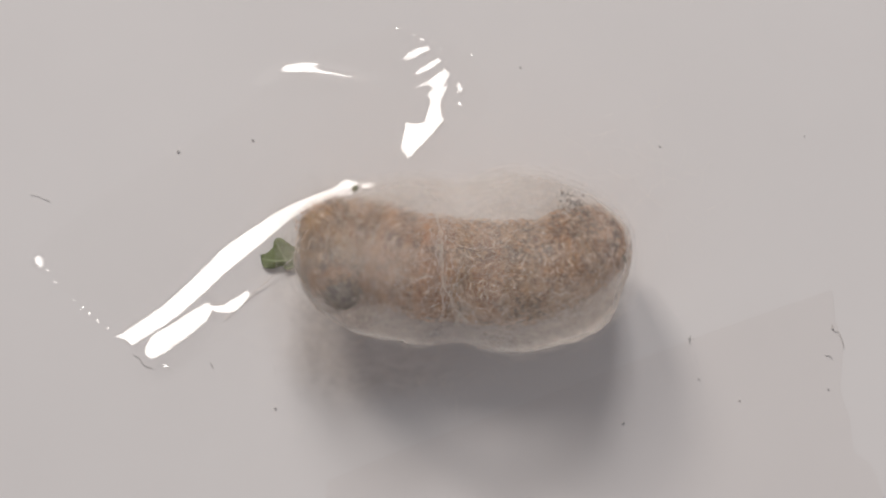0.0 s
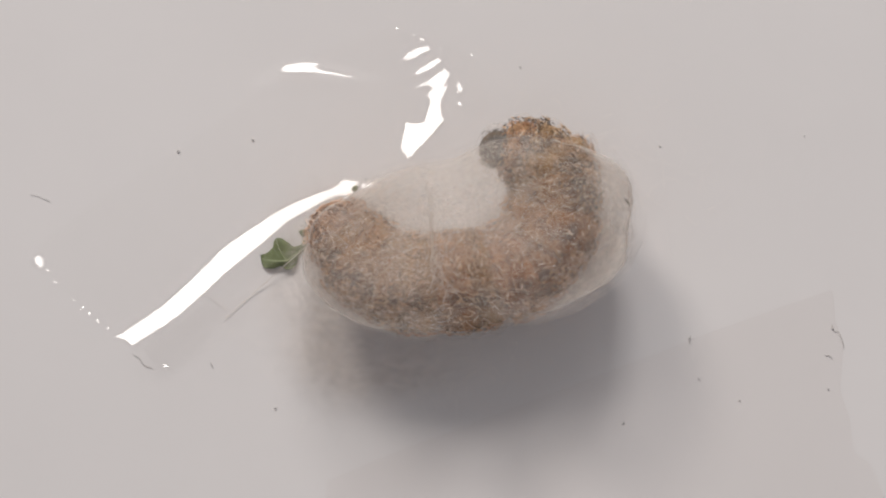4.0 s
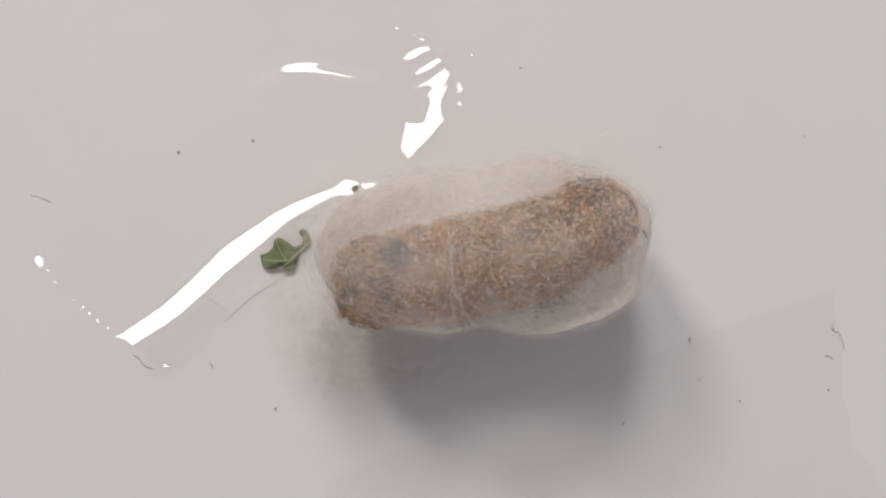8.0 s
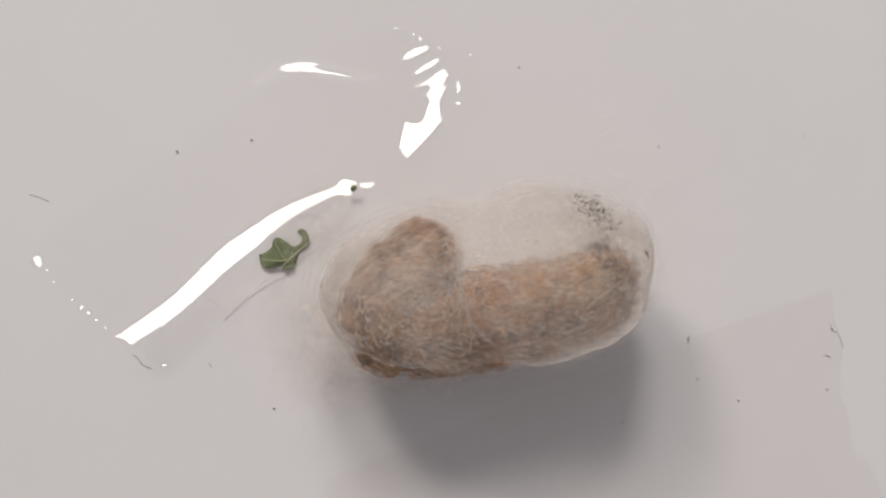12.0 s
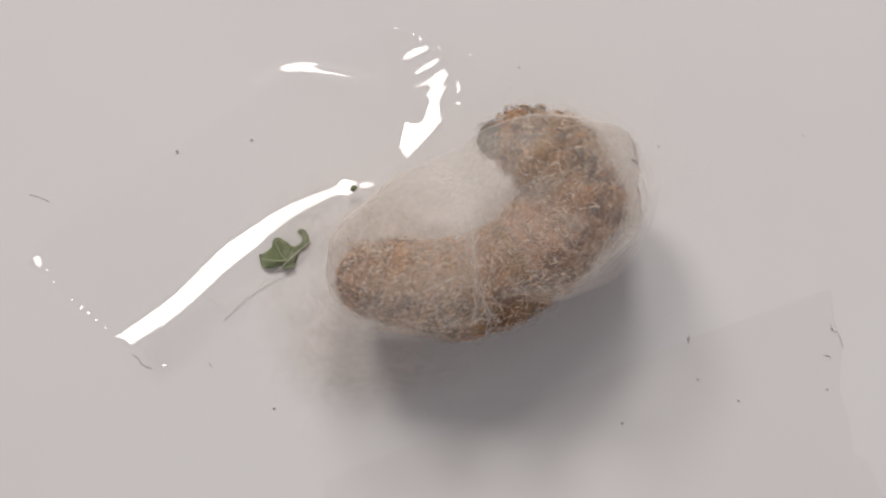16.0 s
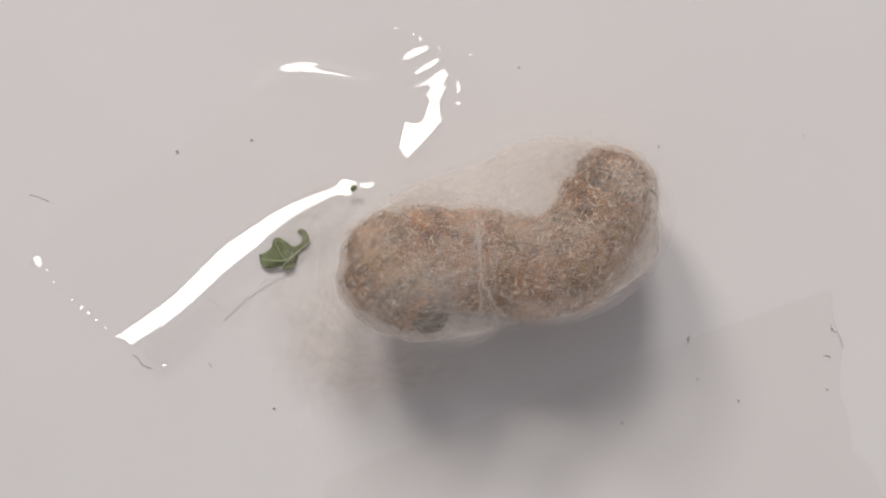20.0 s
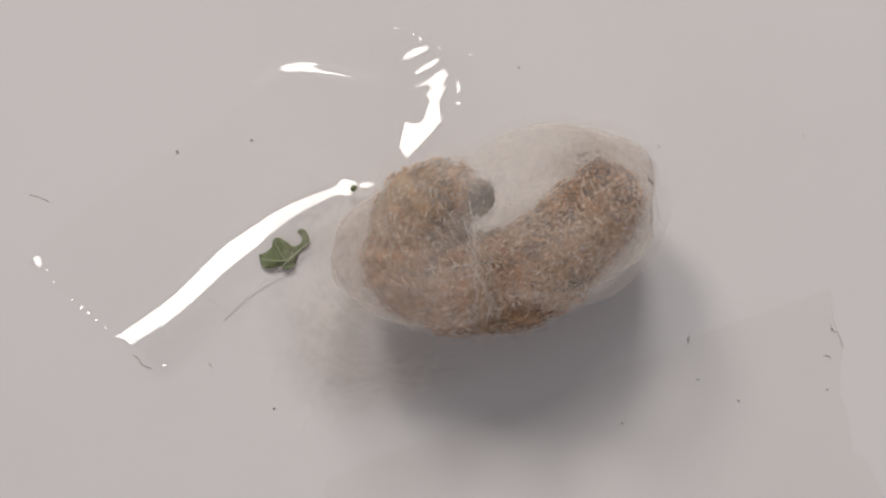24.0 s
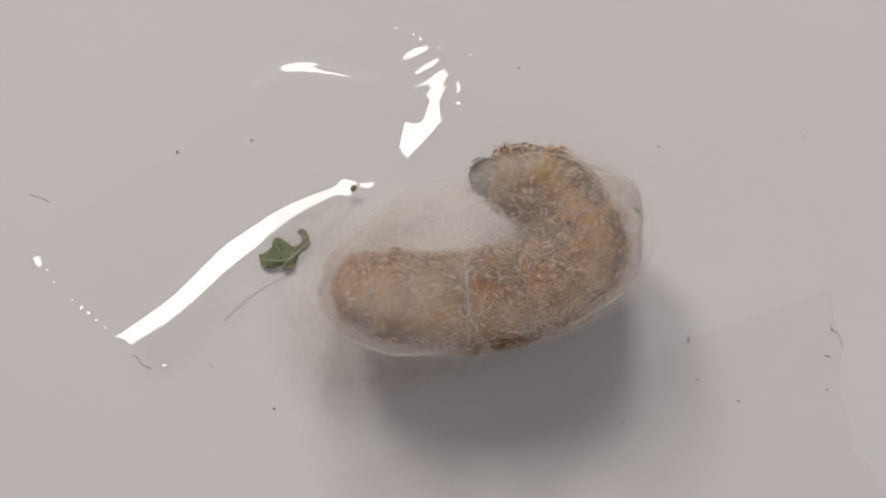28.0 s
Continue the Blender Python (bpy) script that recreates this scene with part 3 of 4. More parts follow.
def pale_lines():
    # a silk thread over the leaf, then a short tape edge drawn like one
    for pts, r in (([(398, 564, 0.2), (450, 518, 0.22), (500, 474, 0.85), (552, 428, 0.9)], 0.032), ([(357, 518, 0.15), (380, 533, 0.16), (402, 549, 0.15)], 0.014)):
        vs, fs = [], []
        line = spline([plan(*p) for p in pts], 6)
        tube(vs, fs, line, [r * MM] * len(line), 5)
        tagged(strands("pale_line", vs, fs, THREAD), "pale thin line on the sheet, silk thread and tape edge", "thread", "stray threads")


pale_lines()


def specks():
    for k, (x, y, r) in enumerate([(921, 119, 3), (447, 248, 4), (315, 268, 5), (487, 723, 4), (1103, 749, 4), (1042, 752, 2), (1466, 689, 3), (1309, 709, 3),
                                   (1237, 671, 3), (1424, 241, 2), (571, 257, 2), (1220, 600, 4), (1474, 582, 4), (1168, 259, 3)]):
        f = flake("dust_speck", (r / 30, r / 36, r / 60), k * 1.7, SPECK)
        f.matrix_basis = Matrix.Translation(plan(x, y, r / 70 + 0.02))
        tagged(f, "tiny dark dust speck on the sheet", "speck", "specks on the sheet")


specks()


def crumb():
    f = flake("leaf_crumb", (0.42, 0.30, 0.18), 2.2, LEAF)
    f.matrix_basis = Matrix.Translation(plan(629, 334, 1.3)) @ pose(0, 0, 0, 0, 0, 40)
    tagged(f, "tiny green leaf crumb stuck on the tape", "leaf crumb")


crumb()

# ---- how the caterpillar bends: head, three places along the body, tail, in millimetres
BENDS = {}


def bend(t, *places):
    BENDS[t] = [Vector(p) * MM for p in places]


bend(0, (-9.7, -4.3, 15.5), (-10.3, 0.6, 12.5), (-2.5, -1.7, 10.5), (9.0, -2.2, 9.5), (16.1, 1.2, 11.5))
bend(0.1, (-7.4, -2.5, 16.5), (-11.8, -6.3, 12.5), (-0.0, -2.2, 10.5), (10.6, -2.2, 9.5), (17.4, -0.8, 11.5))
bend(0.2, (-8.1, -8.0, 13.5), (-11.3, -1.8, 13.5), (-1.0, -1.2, 10.5), (10.3, -2.6, 9.5), (16.0, 0.9, 11.5))
bend(0.3, (-8.2, -7.5, 15.5), (-11.4, -2.1, 13.5), (-1.9, -2.2, 10.5), (9.5, -2.9, 9.5), (16.5, -0.8, 10.5))
bend(0.4, (-8.0, -7.8, 16.5), (-7.6, -2.5, 13.5), (0.7, -1.9, 10.5), (10.6, -2.6, 9.5), (15.0, -4.1, 8.5))
bend(0.6, (-6.8, -0.9, 16.5), (-10.0, -6.0, 13.5), (-1.9, -2.6, 10.5), (9.5, -3.3, 9.5), (16.6, -4.1, 9.5))
bend(0.8, (-6.4, -7.1, 14.5), (-10.2, -2.8, 13.5), (-0.6, -2.2, 10.5), (10.1, -2.9, 9.5), (17.0, -0.8, 10.5))
bend(1, (-2.9, -9.4, 11.5), (-7.0, -5.2, 12.5), (-4.2, 0.5, 12.5), (8.6, -2.4, 11.5), (17.0, -1.4, 10.5))
bend(1.1, (3.5, -9.3, 13.5), (-7.5, -8.0, 12.5), (-9.0, -1.0, 11.5), (1.5, 1.1, 11.5), (15.6, -0.4, 10.5))
bend(1.2, (9.7, -10.1, 11.5), (-0.7, -9.2, 10.5), (-10.3, -5.0, 10.5), (-6.3, 1.3, 11.5), (6.9, 2.7, 12.5))
bend(1.3, (13.6, -8.0, 11.5), (3.9, -8.1, 10.5), (-8.1, -6.7, 10.5), (-9.4, -0.3, 11.5), (-1.0, 3.1, 13.5))
bend(1.4, (16.8, -0.8, 8.5), (12.3, -7.9, 9.5), (1.0, -8.5, 10.5), (-9.6, -5.0, 10.5), (-5.3, 2.0, 11.5))
bend(1.6, (14.7, -0.4, 8.5), (12.9, -6.0, 9.5), (1.5, -8.8, 10.5), (-9.1, -6.0, 10.5), (-10.5, -0.4, 10.5))
bend(1.8, (15.2, 1.8, 10.5), (12.4, -6.0, 10.5), (1.1, -8.8, 10.5), (-10.2, -6.0, 10.5), (-10.2, 1.1, 10.5))
bend(2, (13.0, 3.1, 11.5), (14.8, -4.5, 10.5), (3.5, -8.4, 10.5), (-8.1, -7.1, 10.5), (-9.3, 0.0, 10.5))
bend(2.2, (12.7, 2.4, 12.5), (14.3, -5.3, 10.5), (1.7, -7.4, 10.5), (-8.9, -6.7, 10.5), (-11.7, -2.5, 10.5))
bend(2.4, (14.8, 2.9, 11.5), (14.9, -3.5, 10.5), (0.8, -5.6, 10.5), (-9.1, -4.9, 10.5), (-11.4, -2.0, 10.5))
bend(2.6, (17.6, 2.9, 10.5), (13.1, -1.3, 10.5), (0.4, -4.2, 10.5), (-9.5, -2.7, 10.5), (-12.3, 0.8, 10.5))
bend(2.8, (15.2, 0.5, 15.5), (16.7, 3.6, 11.5), (7.0, -2.7, 10.5), (-6.4, -3.5, 10.5), (-12.0, 1.5, 10.5))
bend(3, (6.9, 8.4, 12.5), (11.8, 5.2, 11.5), (9.5, -3.2, 10.5), (-4.8, -4.0, 10.5), (-12.2, 0.5, 10.5))
bend(3.2, (3.6, 10.6, 12.5), (9.9, 7.9, 11.5), (7.2, -1.2, 10.5), (-5.5, -4.0, 10.5), (-11.9, 3.0, 10.5))
bend(3.5, (3.8, 10.6, 12.5), (10.4, 7.9, 11.5), (8.1, -1.2, 10.5), (-5.2, -3.3, 10.5), (-11.6, 3.3, 10.5))
bend(5.5, (12.2, 6.3, 14.5), (13.9, 8.6, 11.5), (11.9, -1.2, 10.5), (-0.0, -3.3, 10.5), (-9.2, -0.5, 10.5))
bend(5.6, (11.6, -2.0, 16.5), (15.3, 2.9, 13.5), (8.9, 0.1, 10.5), (0.3, -2.8, 10.5), (-8.2, -2.2, 10.5))
bend(5.7, (12.6, 4.2, 16.5), (16.8, 1.6, 12.5), (8.7, 0.2, 10.5), (-1.2, -4.0, 10.5), (-9.2, -4.0, 10.5))
bend(5.8, (13.8, 14.6, 14.5), (14.1, 8.5, 12.5), (11.5, 0.9, 10.5), (2.4, -1.2, 10.5), (-6.1, 3.7, 10.5))
bend(5.9, (12.0, 9.7, 11.5), (15.5, 3.4, 11.5), (9.3, -2.2, 10.5), (-0.6, -5.4, 10.5), (-9.1, -4.3, 10.5))
bend(6, (5.8, 10.5, 12.5), (11.3, 9.6, 11.5), (14.6, 4.1, 10.5), (5.5, -4.1, 10.5), (-10.0, -3.0, 10.5))
bend(6.1, (6.7, 10.4, 11.5), (14.3, 7.6, 11.5), (13.1, -1.5, 10.5), (1.8, -5.0, 10.5), (-9.5, -5.0, 10.5))
bend(6.2, (7.6, 9.0, 11.5), (14.6, 8.3, 11.5), (14.8, -1.5, 10.5), (2.8, -5.4, 10.5), (-9.2, -4.6, 10.5))
bend(6.3, (6.5, 8.6, 11.5), (14.9, 6.9, 11.5), (15.0, -1.5, 10.5), (2.4, -6.4, 10.5), (-9.2, -5.4, 10.5))
bend(6.4, (1.8, 3.8, 11.5), (9.1, 6.9, 12.5), (16.9, 1.1, 11.5), (11.4, -5.3, 10.5), (-0.6, -7.4, 10.5))
bend(6.5, (-4.6, -0.4, 8.5), (2.5, 4.3, 10.5), (12.1, 6.4, 12.5), (16.4, -0.1, 12.5), (9.0, -7.8, 12.5))
bend(6.6, (-5.0, -0.4, 9.5), (2.8, 5.0, 10.5), (13.1, 8.4, 12.5), (19.3, 2.1, 12.5), (13.8, -4.1, 12.5))
bend(6.8, (-6.5, -4.7, 8.5), (-3.6, 1.8, 10.5), (6.2, 5.2, 12.5), (16.6, 3.1, 12.5), (17.6, -0.4, 10.5))
bend(7, (3.8, -8.9, 9.5), (-1.7, -4.0, 11.5), (2.1, 1.6, 12.5), (11.8, 1.0, 11.5), (19.5, 1.8, 9.5))
bend(7.2, (-8.3, -3.5, 10.5), (-4.1, -2.7, 11.5), (2.9, 2.9, 11.5), (12.8, 2.9, 10.5), (18.6, 2.2, 9.5))
bend(7.4, (-8.6, 0.1, 12.5), (-6.6, -4.1, 11.5), (2.5, -2.7, 10.5), (11.7, 2.2, 10.5), (18.0, 3.6, 10.5))
bend(7.6, (-6.8, 5.1, 14.5), (-6.3, 0.8, 11.5), (2.1, -4.2, 10.5), (10.5, 0.8, 10.5), (15.5, 8.5, 10.5))
bend(7.8, (-7.4, -3.3, 15.5), (-9.4, 0.1, 12.5), (1.0, -3.5, 10.5), (10.8, 1.5, 10.5), (16.5, 7.8, 10.5))
bend(8, (-4.5, -0.8, 16.5), (-7.5, -3.3, 12.5), (0.3, -2.2, 10.5), (10.0, 0.1, 10.5), (17.4, 4.0, 10.5))
bend(8.2, (-1.3, 9.5, 13.5), (-5.2, 5.7, 12.5), (-0.3, -3.3, 10.5), (10.3, 1.6, 10.5), (16.2, 8.7, 10.5))
bend(8.4, (-4.1, -5.9, 15.5), (-7.6, -1.9, 12.5), (0.7, -1.9, 10.5), (11.9, 0.9, 10.5), (17.3, 5.2, 10.5))
bend(8.6, (3.4, -7.9, 14.5), (-3.2, -3.9, 12.5), (0.2, 1.6, 11.5), (10.8, 0.9, 10.5), (18.0, 2.4, 9.5))
bend(8.8, (2.8, -7.6, 13.5), (-4.0, -4.2, 12.5), (0.8, 1.3, 12.5), (9.9, 1.3, 11.5), (18.6, 2.1, 9.5))
bend(9, (7.0, -6.6, 15.5), (0.6, -8.6, 13.5), (-2.6, -1.4, 11.5), (8.6, 0.7, 10.5), (18.4, 0.7, 9.5))
bend(9.2, (2.6, -2.1, 16.5), (-1.4, -6.2, 13.5), (-1.4, -0.1, 10.5), (9.1, 2.0, 10.5), (17.7, 2.1, 9.5))
bend(9.4, (2.9, -0.7, 16.5), (-1.8, -4.9, 13.5), (-0.5, 0.6, 10.5), (10.1, 2.0, 10.5), (18.0, 2.1, 9.5))
bend(9.6, (-2.2, 1.3, 15.5), (-4.0, -5.1, 13.5), (2.2, -0.4, 10.5), (10.7, 1.1, 10.5), (18.6, 1.8, 9.5))
bend(9.8, (-5.6, -1.7, 16.5), (-5.2, -1.0, 12.5), (3.2, -2.5, 10.5), (10.3, 1.8, 10.5), (16.6, 6.7, 10.5))
bend(10, (-2.8, -6.2, 16.5), (-5.7, -3.3, 13.5), (0.3, -0.2, 10.5), (10.6, -0.8, 10.5), (19.1, 1.1, 9.5))
bend(10.2, (7.7, -7.8, 14.5), (-0.4, -6.5, 13.5), (-1.8, -0.3, 11.5), (8.7, 1.8, 10.5), (18.0, 1.8, 9.5))
bend(10.4, (4.9, -7.4, 14.5), (-1.3, -8.2, 13.5), (-1.3, -0.6, 11.5), (8.6, 0.8, 10.5), (17.9, 0.8, 9.5))
bend(10.6, (-1.6, 0.7, 15.5), (-5.1, -5.4, 13.5), (1.1, -0.6, 10.5), (10.3, 0.1, 10.5), (18.2, 1.5, 9.5))
bend(10.8, (1.3, 9.6, 14.5), (-4.2, 7.0, 12.5), (-2.9, -3.5, 10.5), (9.1, 0.1, 10.5), (17.3, 6.4, 10.5))
bend(11, (3.9, 12.0, 14.5), (-1.6, 9.6, 12.5), (-2.2, -1.7, 10.5), (8.3, -0.5, 10.5), (17.1, 7.5, 10.5))
bend(11.1, (-4.0, 1.7, 16.5), (-6.9, 0.3, 12.5), (-1.4, -6.0, 10.5), (10.5, -1.8, 10.5), (18.3, 4.6, 10.5))
bend(11.2, (-1.2, -9.2, 15.5), (-3.3, -5.9, 14.5), (-1.3, 0.2, 11.5), (7.9, -0.5, 10.5), (17.2, 1.6, 9.5))
bend(11.4, (4.1, -6.8, 15.5), (-3.7, -6.6, 14.5), (-3.8, 0.2, 11.5), (7.4, -0.5, 10.5), (16.7, 1.6, 9.5))
bend(11.6, (8.0, -4.9, 15.5), (-0.7, -6.0, 13.5), (-6.3, -1.2, 11.5), (4.9, 0.9, 10.5), (16.3, 2.4, 9.5))
bend(11.7, (2.3, -8.5, 14.5), (-4.6, -5.1, 13.5), (-7.4, -2.4, 11.5), (3.8, -1.1, 10.5), (16.6, 1.1, 9.5))
bend(11.8, (10.6, -8.1, 12.5), (-0.5, -8.2, 11.5), (-8.1, -4.7, 11.5), (-0.5, 0.9, 11.5), (10.7, 0.9, 11.5))
bend(11.9, (15.0, -6.9, 12.5), (4.3, -7.6, 11.5), (-6.2, -4.9, 10.5), (-2.7, 0.1, 11.5), (7.6, 1.4, 13.5))
bend(12, (16.2, -1.1, 6.5), (16.0, -4.3, 9.5), (5.7, -6.8, 11.5), (-5.3, -7.3, 12.5), (-1.0, 0.6, 14.5))
bend(12.2, (16.9, 2.1, 8.5), (17.5, -5.1, 9.5), (4.6, -7.8, 10.5), (-7.4, -7.1, 10.5), (-5.5, -0.8, 11.5))
bend(12.5, (10.7, 4.4, 11.5), (16.0, 0.6, 11.5), (9.1, -6.4, 10.5), (-7.1, -7.1, 10.5), (-7.7, -0.1, 11.5))
bend(14.5, (13.3, -3.0, 15.5), (15.5, 2.7, 12.5), (8.0, -0.8, 10.5), (-1.9, -5.7, 10.5), (-9.6, -2.2, 10.5))
bend(14.7, (10.6, 8.0, 11.5), (15.5, 3.8, 11.5), (9.3, -3.2, 10.5), (-1.3, -4.6, 10.5), (-9.1, -3.9, 10.5))
bend(15, (5.7, 10.1, 11.5), (12.7, 8.0, 11.5), (10.8, -1.2, 10.5), (1.8, -4.7, 10.5), (-9.1, -2.6, 10.5))
bend(15.2, (13.3, 2.3, 16.5), (14.5, 6.6, 12.5), (11.2, -0.4, 10.5), (1.4, -5.3, 10.5), (-8.5, -3.2, 10.5))
bend(15.4, (8.9, -2.7, 16.5), (13.3, -0.3, 13.5), (8.7, 1.1, 10.5), (0.2, -4.6, 10.5), (-8.2, -6.7, 10.5))
bend(15.6, (6.8, 10.3, 11.5), (13.4, 7.8, 11.5), (12.8, 0.1, 10.5), (0.8, -4.9, 10.5), (-9.8, -4.2, 10.5))
bend(15.8, (4.6, 13.3, 11.5), (11.8, 11.3, 11.5), (12.4, 2.3, 10.5), (1.8, -1.9, 10.5), (-10.2, 1.6, 10.5))
bend(16, (5.1, 10.9, 11.5), (10.0, 10.1, 11.5), (13.4, 4.3, 10.5), (3.8, -3.7, 10.5), (-8.7, -2.8, 10.5))
bend(16.2, (4.0, 9.9, 11.5), (13.5, 9.2, 11.5), (15.7, 1.6, 10.5), (3.8, -4.1, 10.5), (-8.6, -2.7, 10.5))
bend(16.3, (6.4, 9.3, 11.5), (13.4, 8.9, 11.5), (15.6, 0.9, 10.5), (4.3, -4.7, 10.5), (-7.6, -4.0, 10.5))
bend(16.4, (2.1, 3.3, 11.5), (8.7, 7.1, 12.5), (17.1, 2.3, 11.5), (11.7, -4.0, 10.5), (-1.0, -6.1, 10.5))
bend(16.6, (-4.3, -2.7, 8.5), (1.4, 3.0, 10.5), (11.7, 5.7, 12.5), (16.6, -1.2, 12.5), (10.3, -6.0, 12.5))
bend(16.8, (-7.6, -4.1, 8.5), (-1.9, 0.2, 10.5), (8.5, 5.1, 12.5), (17.5, 1.6, 12.5), (14.2, -2.6, 11.5))
bend(17, (0.6, -8.6, 9.5), (-4.0, -2.5, 12.5), (1.5, 3.3, 12.5), (12.8, 2.8, 11.5), (18.7, 0.9, 10.5))
bend(17.2, (3.5, -8.5, 11.5), (-3.1, -4.2, 12.5), (1.1, 2.7, 12.5), (12.3, 3.4, 11.5), (18.9, 2.8, 9.5))
bend(17.4, (8.1, -6.2, 14.5), (-0.7, -6.2, 13.5), (-0.7, 1.3, 11.5), (10.5, 3.5, 10.5), (19.9, 3.5, 9.5))
bend(17.6, (-8.1, -4.7, 16.5), (-6.7, -6.3, 12.5), (2.4, -1.5, 10.5), (10.8, 2.8, 10.5), (18.6, 4.9, 10.5))
bend(17.8, (-5.9, 1.7, 15.5), (-7.5, -5.2, 12.5), (2.2, -3.9, 10.5), (11.4, 1.8, 10.5), (19.8, 3.2, 10.5))
bend(18, (1.8, -7.2, 15.5), (-4.8, -4.5, 13.5), (0.9, -1.1, 10.5), (11.9, 1.5, 10.5), (19.6, 3.7, 10.5))
bend(18.2, (-2.7, -2.6, 16.5), (-4.1, -7.2, 13.5), (4.2, -2.5, 10.5), (11.9, 1.1, 10.5), (19.7, 2.5, 10.5))
bend(18.4, (-8.5, -3.1, 12.5), (-6.7, -7.3, 12.5), (2.4, -3.2, 10.5), (10.8, 1.1, 10.5), (19.3, 3.9, 10.5))
bend(18.6, (-4.7, -0.6, 13.5), (-6.2, -5.5, 11.5), (2.9, -5.6, 10.5), (11.4, 0.1, 10.5), (19.8, 5.7, 10.5))
bend(18.8, (-1.0, 5.1, 13.5), (-3.8, -0.6, 11.5), (2.5, -5.6, 10.5), (12.4, -1.3, 10.5), (18.7, 6.4, 10.5))
bend(19, (0.2, 7.4, 13.5), (-2.6, 2.4, 11.5), (2.2, -4.8, 10.5), (12.5, -2.7, 10.5), (16.8, 8.8, 10.5))
bend(19.3, (3.0, 8.2, 14.5), (-2.5, 5.6, 12.5), (1.0, -4.2, 10.5), (12.2, -2.7, 10.5), (16.2, 8.5, 10.5))
bend(19.6, (1.5, 7.8, 13.5), (-4.0, 5.1, 12.5), (0.8, -4.7, 10.5), (12.8, -2.6, 10.5), (15.6, 9.4, 10.5))
bend(19.8, (-3.6, 4.5, 16.5), (-5.8, 3.0, 12.5), (-0.3, -4.0, 10.5), (12.4, -1.2, 10.5), (15.9, 8.7, 10.5))
bend(20, (-1.0, -6.6, 15.5), (-5.7, -1.4, 13.5), (0.9, -0.8, 10.5), (12.5, -1.4, 10.5), (18.0, 8.2, 10.5))
bend(20.2, (-4.4, -2.5, 16.5), (-5.3, -1.2, 12.5), (2.4, -2.6, 10.5), (10.1, 0.2, 10.5), (16.5, 5.2, 10.5))
bend(20.4, (-0.2, 5.7, 13.5), (-4.0, -0.1, 12.5), (3.6, -0.8, 10.5), (12.1, 2.8, 10.5), (18.7, 7.0, 10.5))
bend(20.6, (2.8, 8.1, 14.5), (-3.1, 6.2, 12.5), (0.4, -2.9, 10.5), (11.0, -0.1, 10.5), (17.3, 7.7, 10.5))
bend(20.8, (-4.0, -0.7, 16.5), (-4.8, 2.7, 13.5), (3.5, -1.5, 10.5), (11.9, 2.0, 10.5), (17.6, 8.4, 10.5))
bend(20.9, (-4.7, -6.7, 16.5), (-6.5, -3.3, 12.5), (3.9, -1.9, 10.5), (14.3, -1.2, 11.5), (20.1, 3.0, 10.5))
bend(21, (-4.9, -8.6, 8.5), (-4.1, -1.9, 11.5), (3.7, 0.1, 12.5), (12.6, -0.2, 12.5), (19.2, 2.4, 9.5))
bend(21.1, (-5.5, -9.1, 8.5), (-1.8, -1.9, 11.5), (4.4, 0.9, 12.5), (14.8, -0.5, 12.5), (20.2, 3.1, 9.5))
bend(21.2, (-2.7, -3.9, 9.5), (-2.0, 8.0, 12.5), (6.3, 12.7, 13.5), (14.8, 8.7, 11.5), (15.2, 1.8, 8.5))
bend(21.3, (-2.7, -3.5, 9.5), (-2.0, 3.5, 12.5), (4.9, 8.4, 13.5), (14.3, 9.4, 11.5), (18.8, 5.7, 8.5))
bend(21.4, (-7.7, -3.4, 9.5), (-4.7, 4.0, 12.5), (3.7, 8.6, 13.5), (12.8, 9.6, 11.5), (17.5, 7.0, 8.5))
bend(21.5, (-7.4, -3.2, 10.5), (-1.0, -6.0, 10.5), (7.4, -5.9, 11.5), (14.9, -3.8, 12.5), (20.3, 1.8, 9.5))
bend(23.5, (-0.4, 9.0, 13.5), (-5.6, 4.5, 11.5), (-0.7, -6.0, 10.5), (10.5, -3.9, 10.5), (17.6, 6.7, 10.5))
bend(23.7, (-1.5, 8.2, 13.5), (-5.3, 3.8, 11.5), (-0.5, -6.0, 10.5), (11.5, -3.9, 10.5), (17.9, 6.7, 10.5))
bend(23.9, (2.1, 4.1, 14.5), (-3.2, 5.7, 12.5), (-1.2, -4.1, 10.5), (11.4, -2.7, 10.5), (18.1, 6.4, 10.5))
bend(24, (3.6, 4.9, 15.5), (-1.5, 4.4, 13.5), (-2.2, -2.6, 10.5), (8.6, -2.6, 10.5), (17.7, 6.3, 10.5))
bend(24.1, (-0.3, 4.5, 15.5), (-3.8, 2.1, 12.5), (-0.3, -5.6, 10.5), (11.7, -2.0, 10.5), (18.0, 6.4, 10.5))
bend(24.2, (6.7, 7.2, 15.5), (-1.4, 5.6, 13.5), (-5.0, -2.0, 10.5), (7.7, -3.5, 10.5), (16.2, 5.0, 10.5))
bend(24.3, (11.2, 6.9, 14.5), (0.7, 6.9, 13.5), (-7.7, 1.5, 11.5), (-0.7, -4.9, 10.5), (9.2, -2.1, 9.5))
bend(24.4, (15.4, 7.0, 12.5), (8.1, 7.8, 13.5), (-3.3, 5.4, 12.5), (-3.3, -2.2, 11.5), (7.5, -3.4, 10.5))
bend(24.5, (17.0, 10.6, 11.5), (6.5, 9.1, 12.5), (-5.3, 5.6, 12.5), (-7.4, -2.0, 11.5), (-0.5, -4.9, 9.5))
bend(24.7, (15.2, 4.1, 11.5), (10.5, 8.5, 12.5), (0.1, 8.5, 12.5), (-7.6, 2.3, 11.5), (-2.0, -4.8, 9.5))
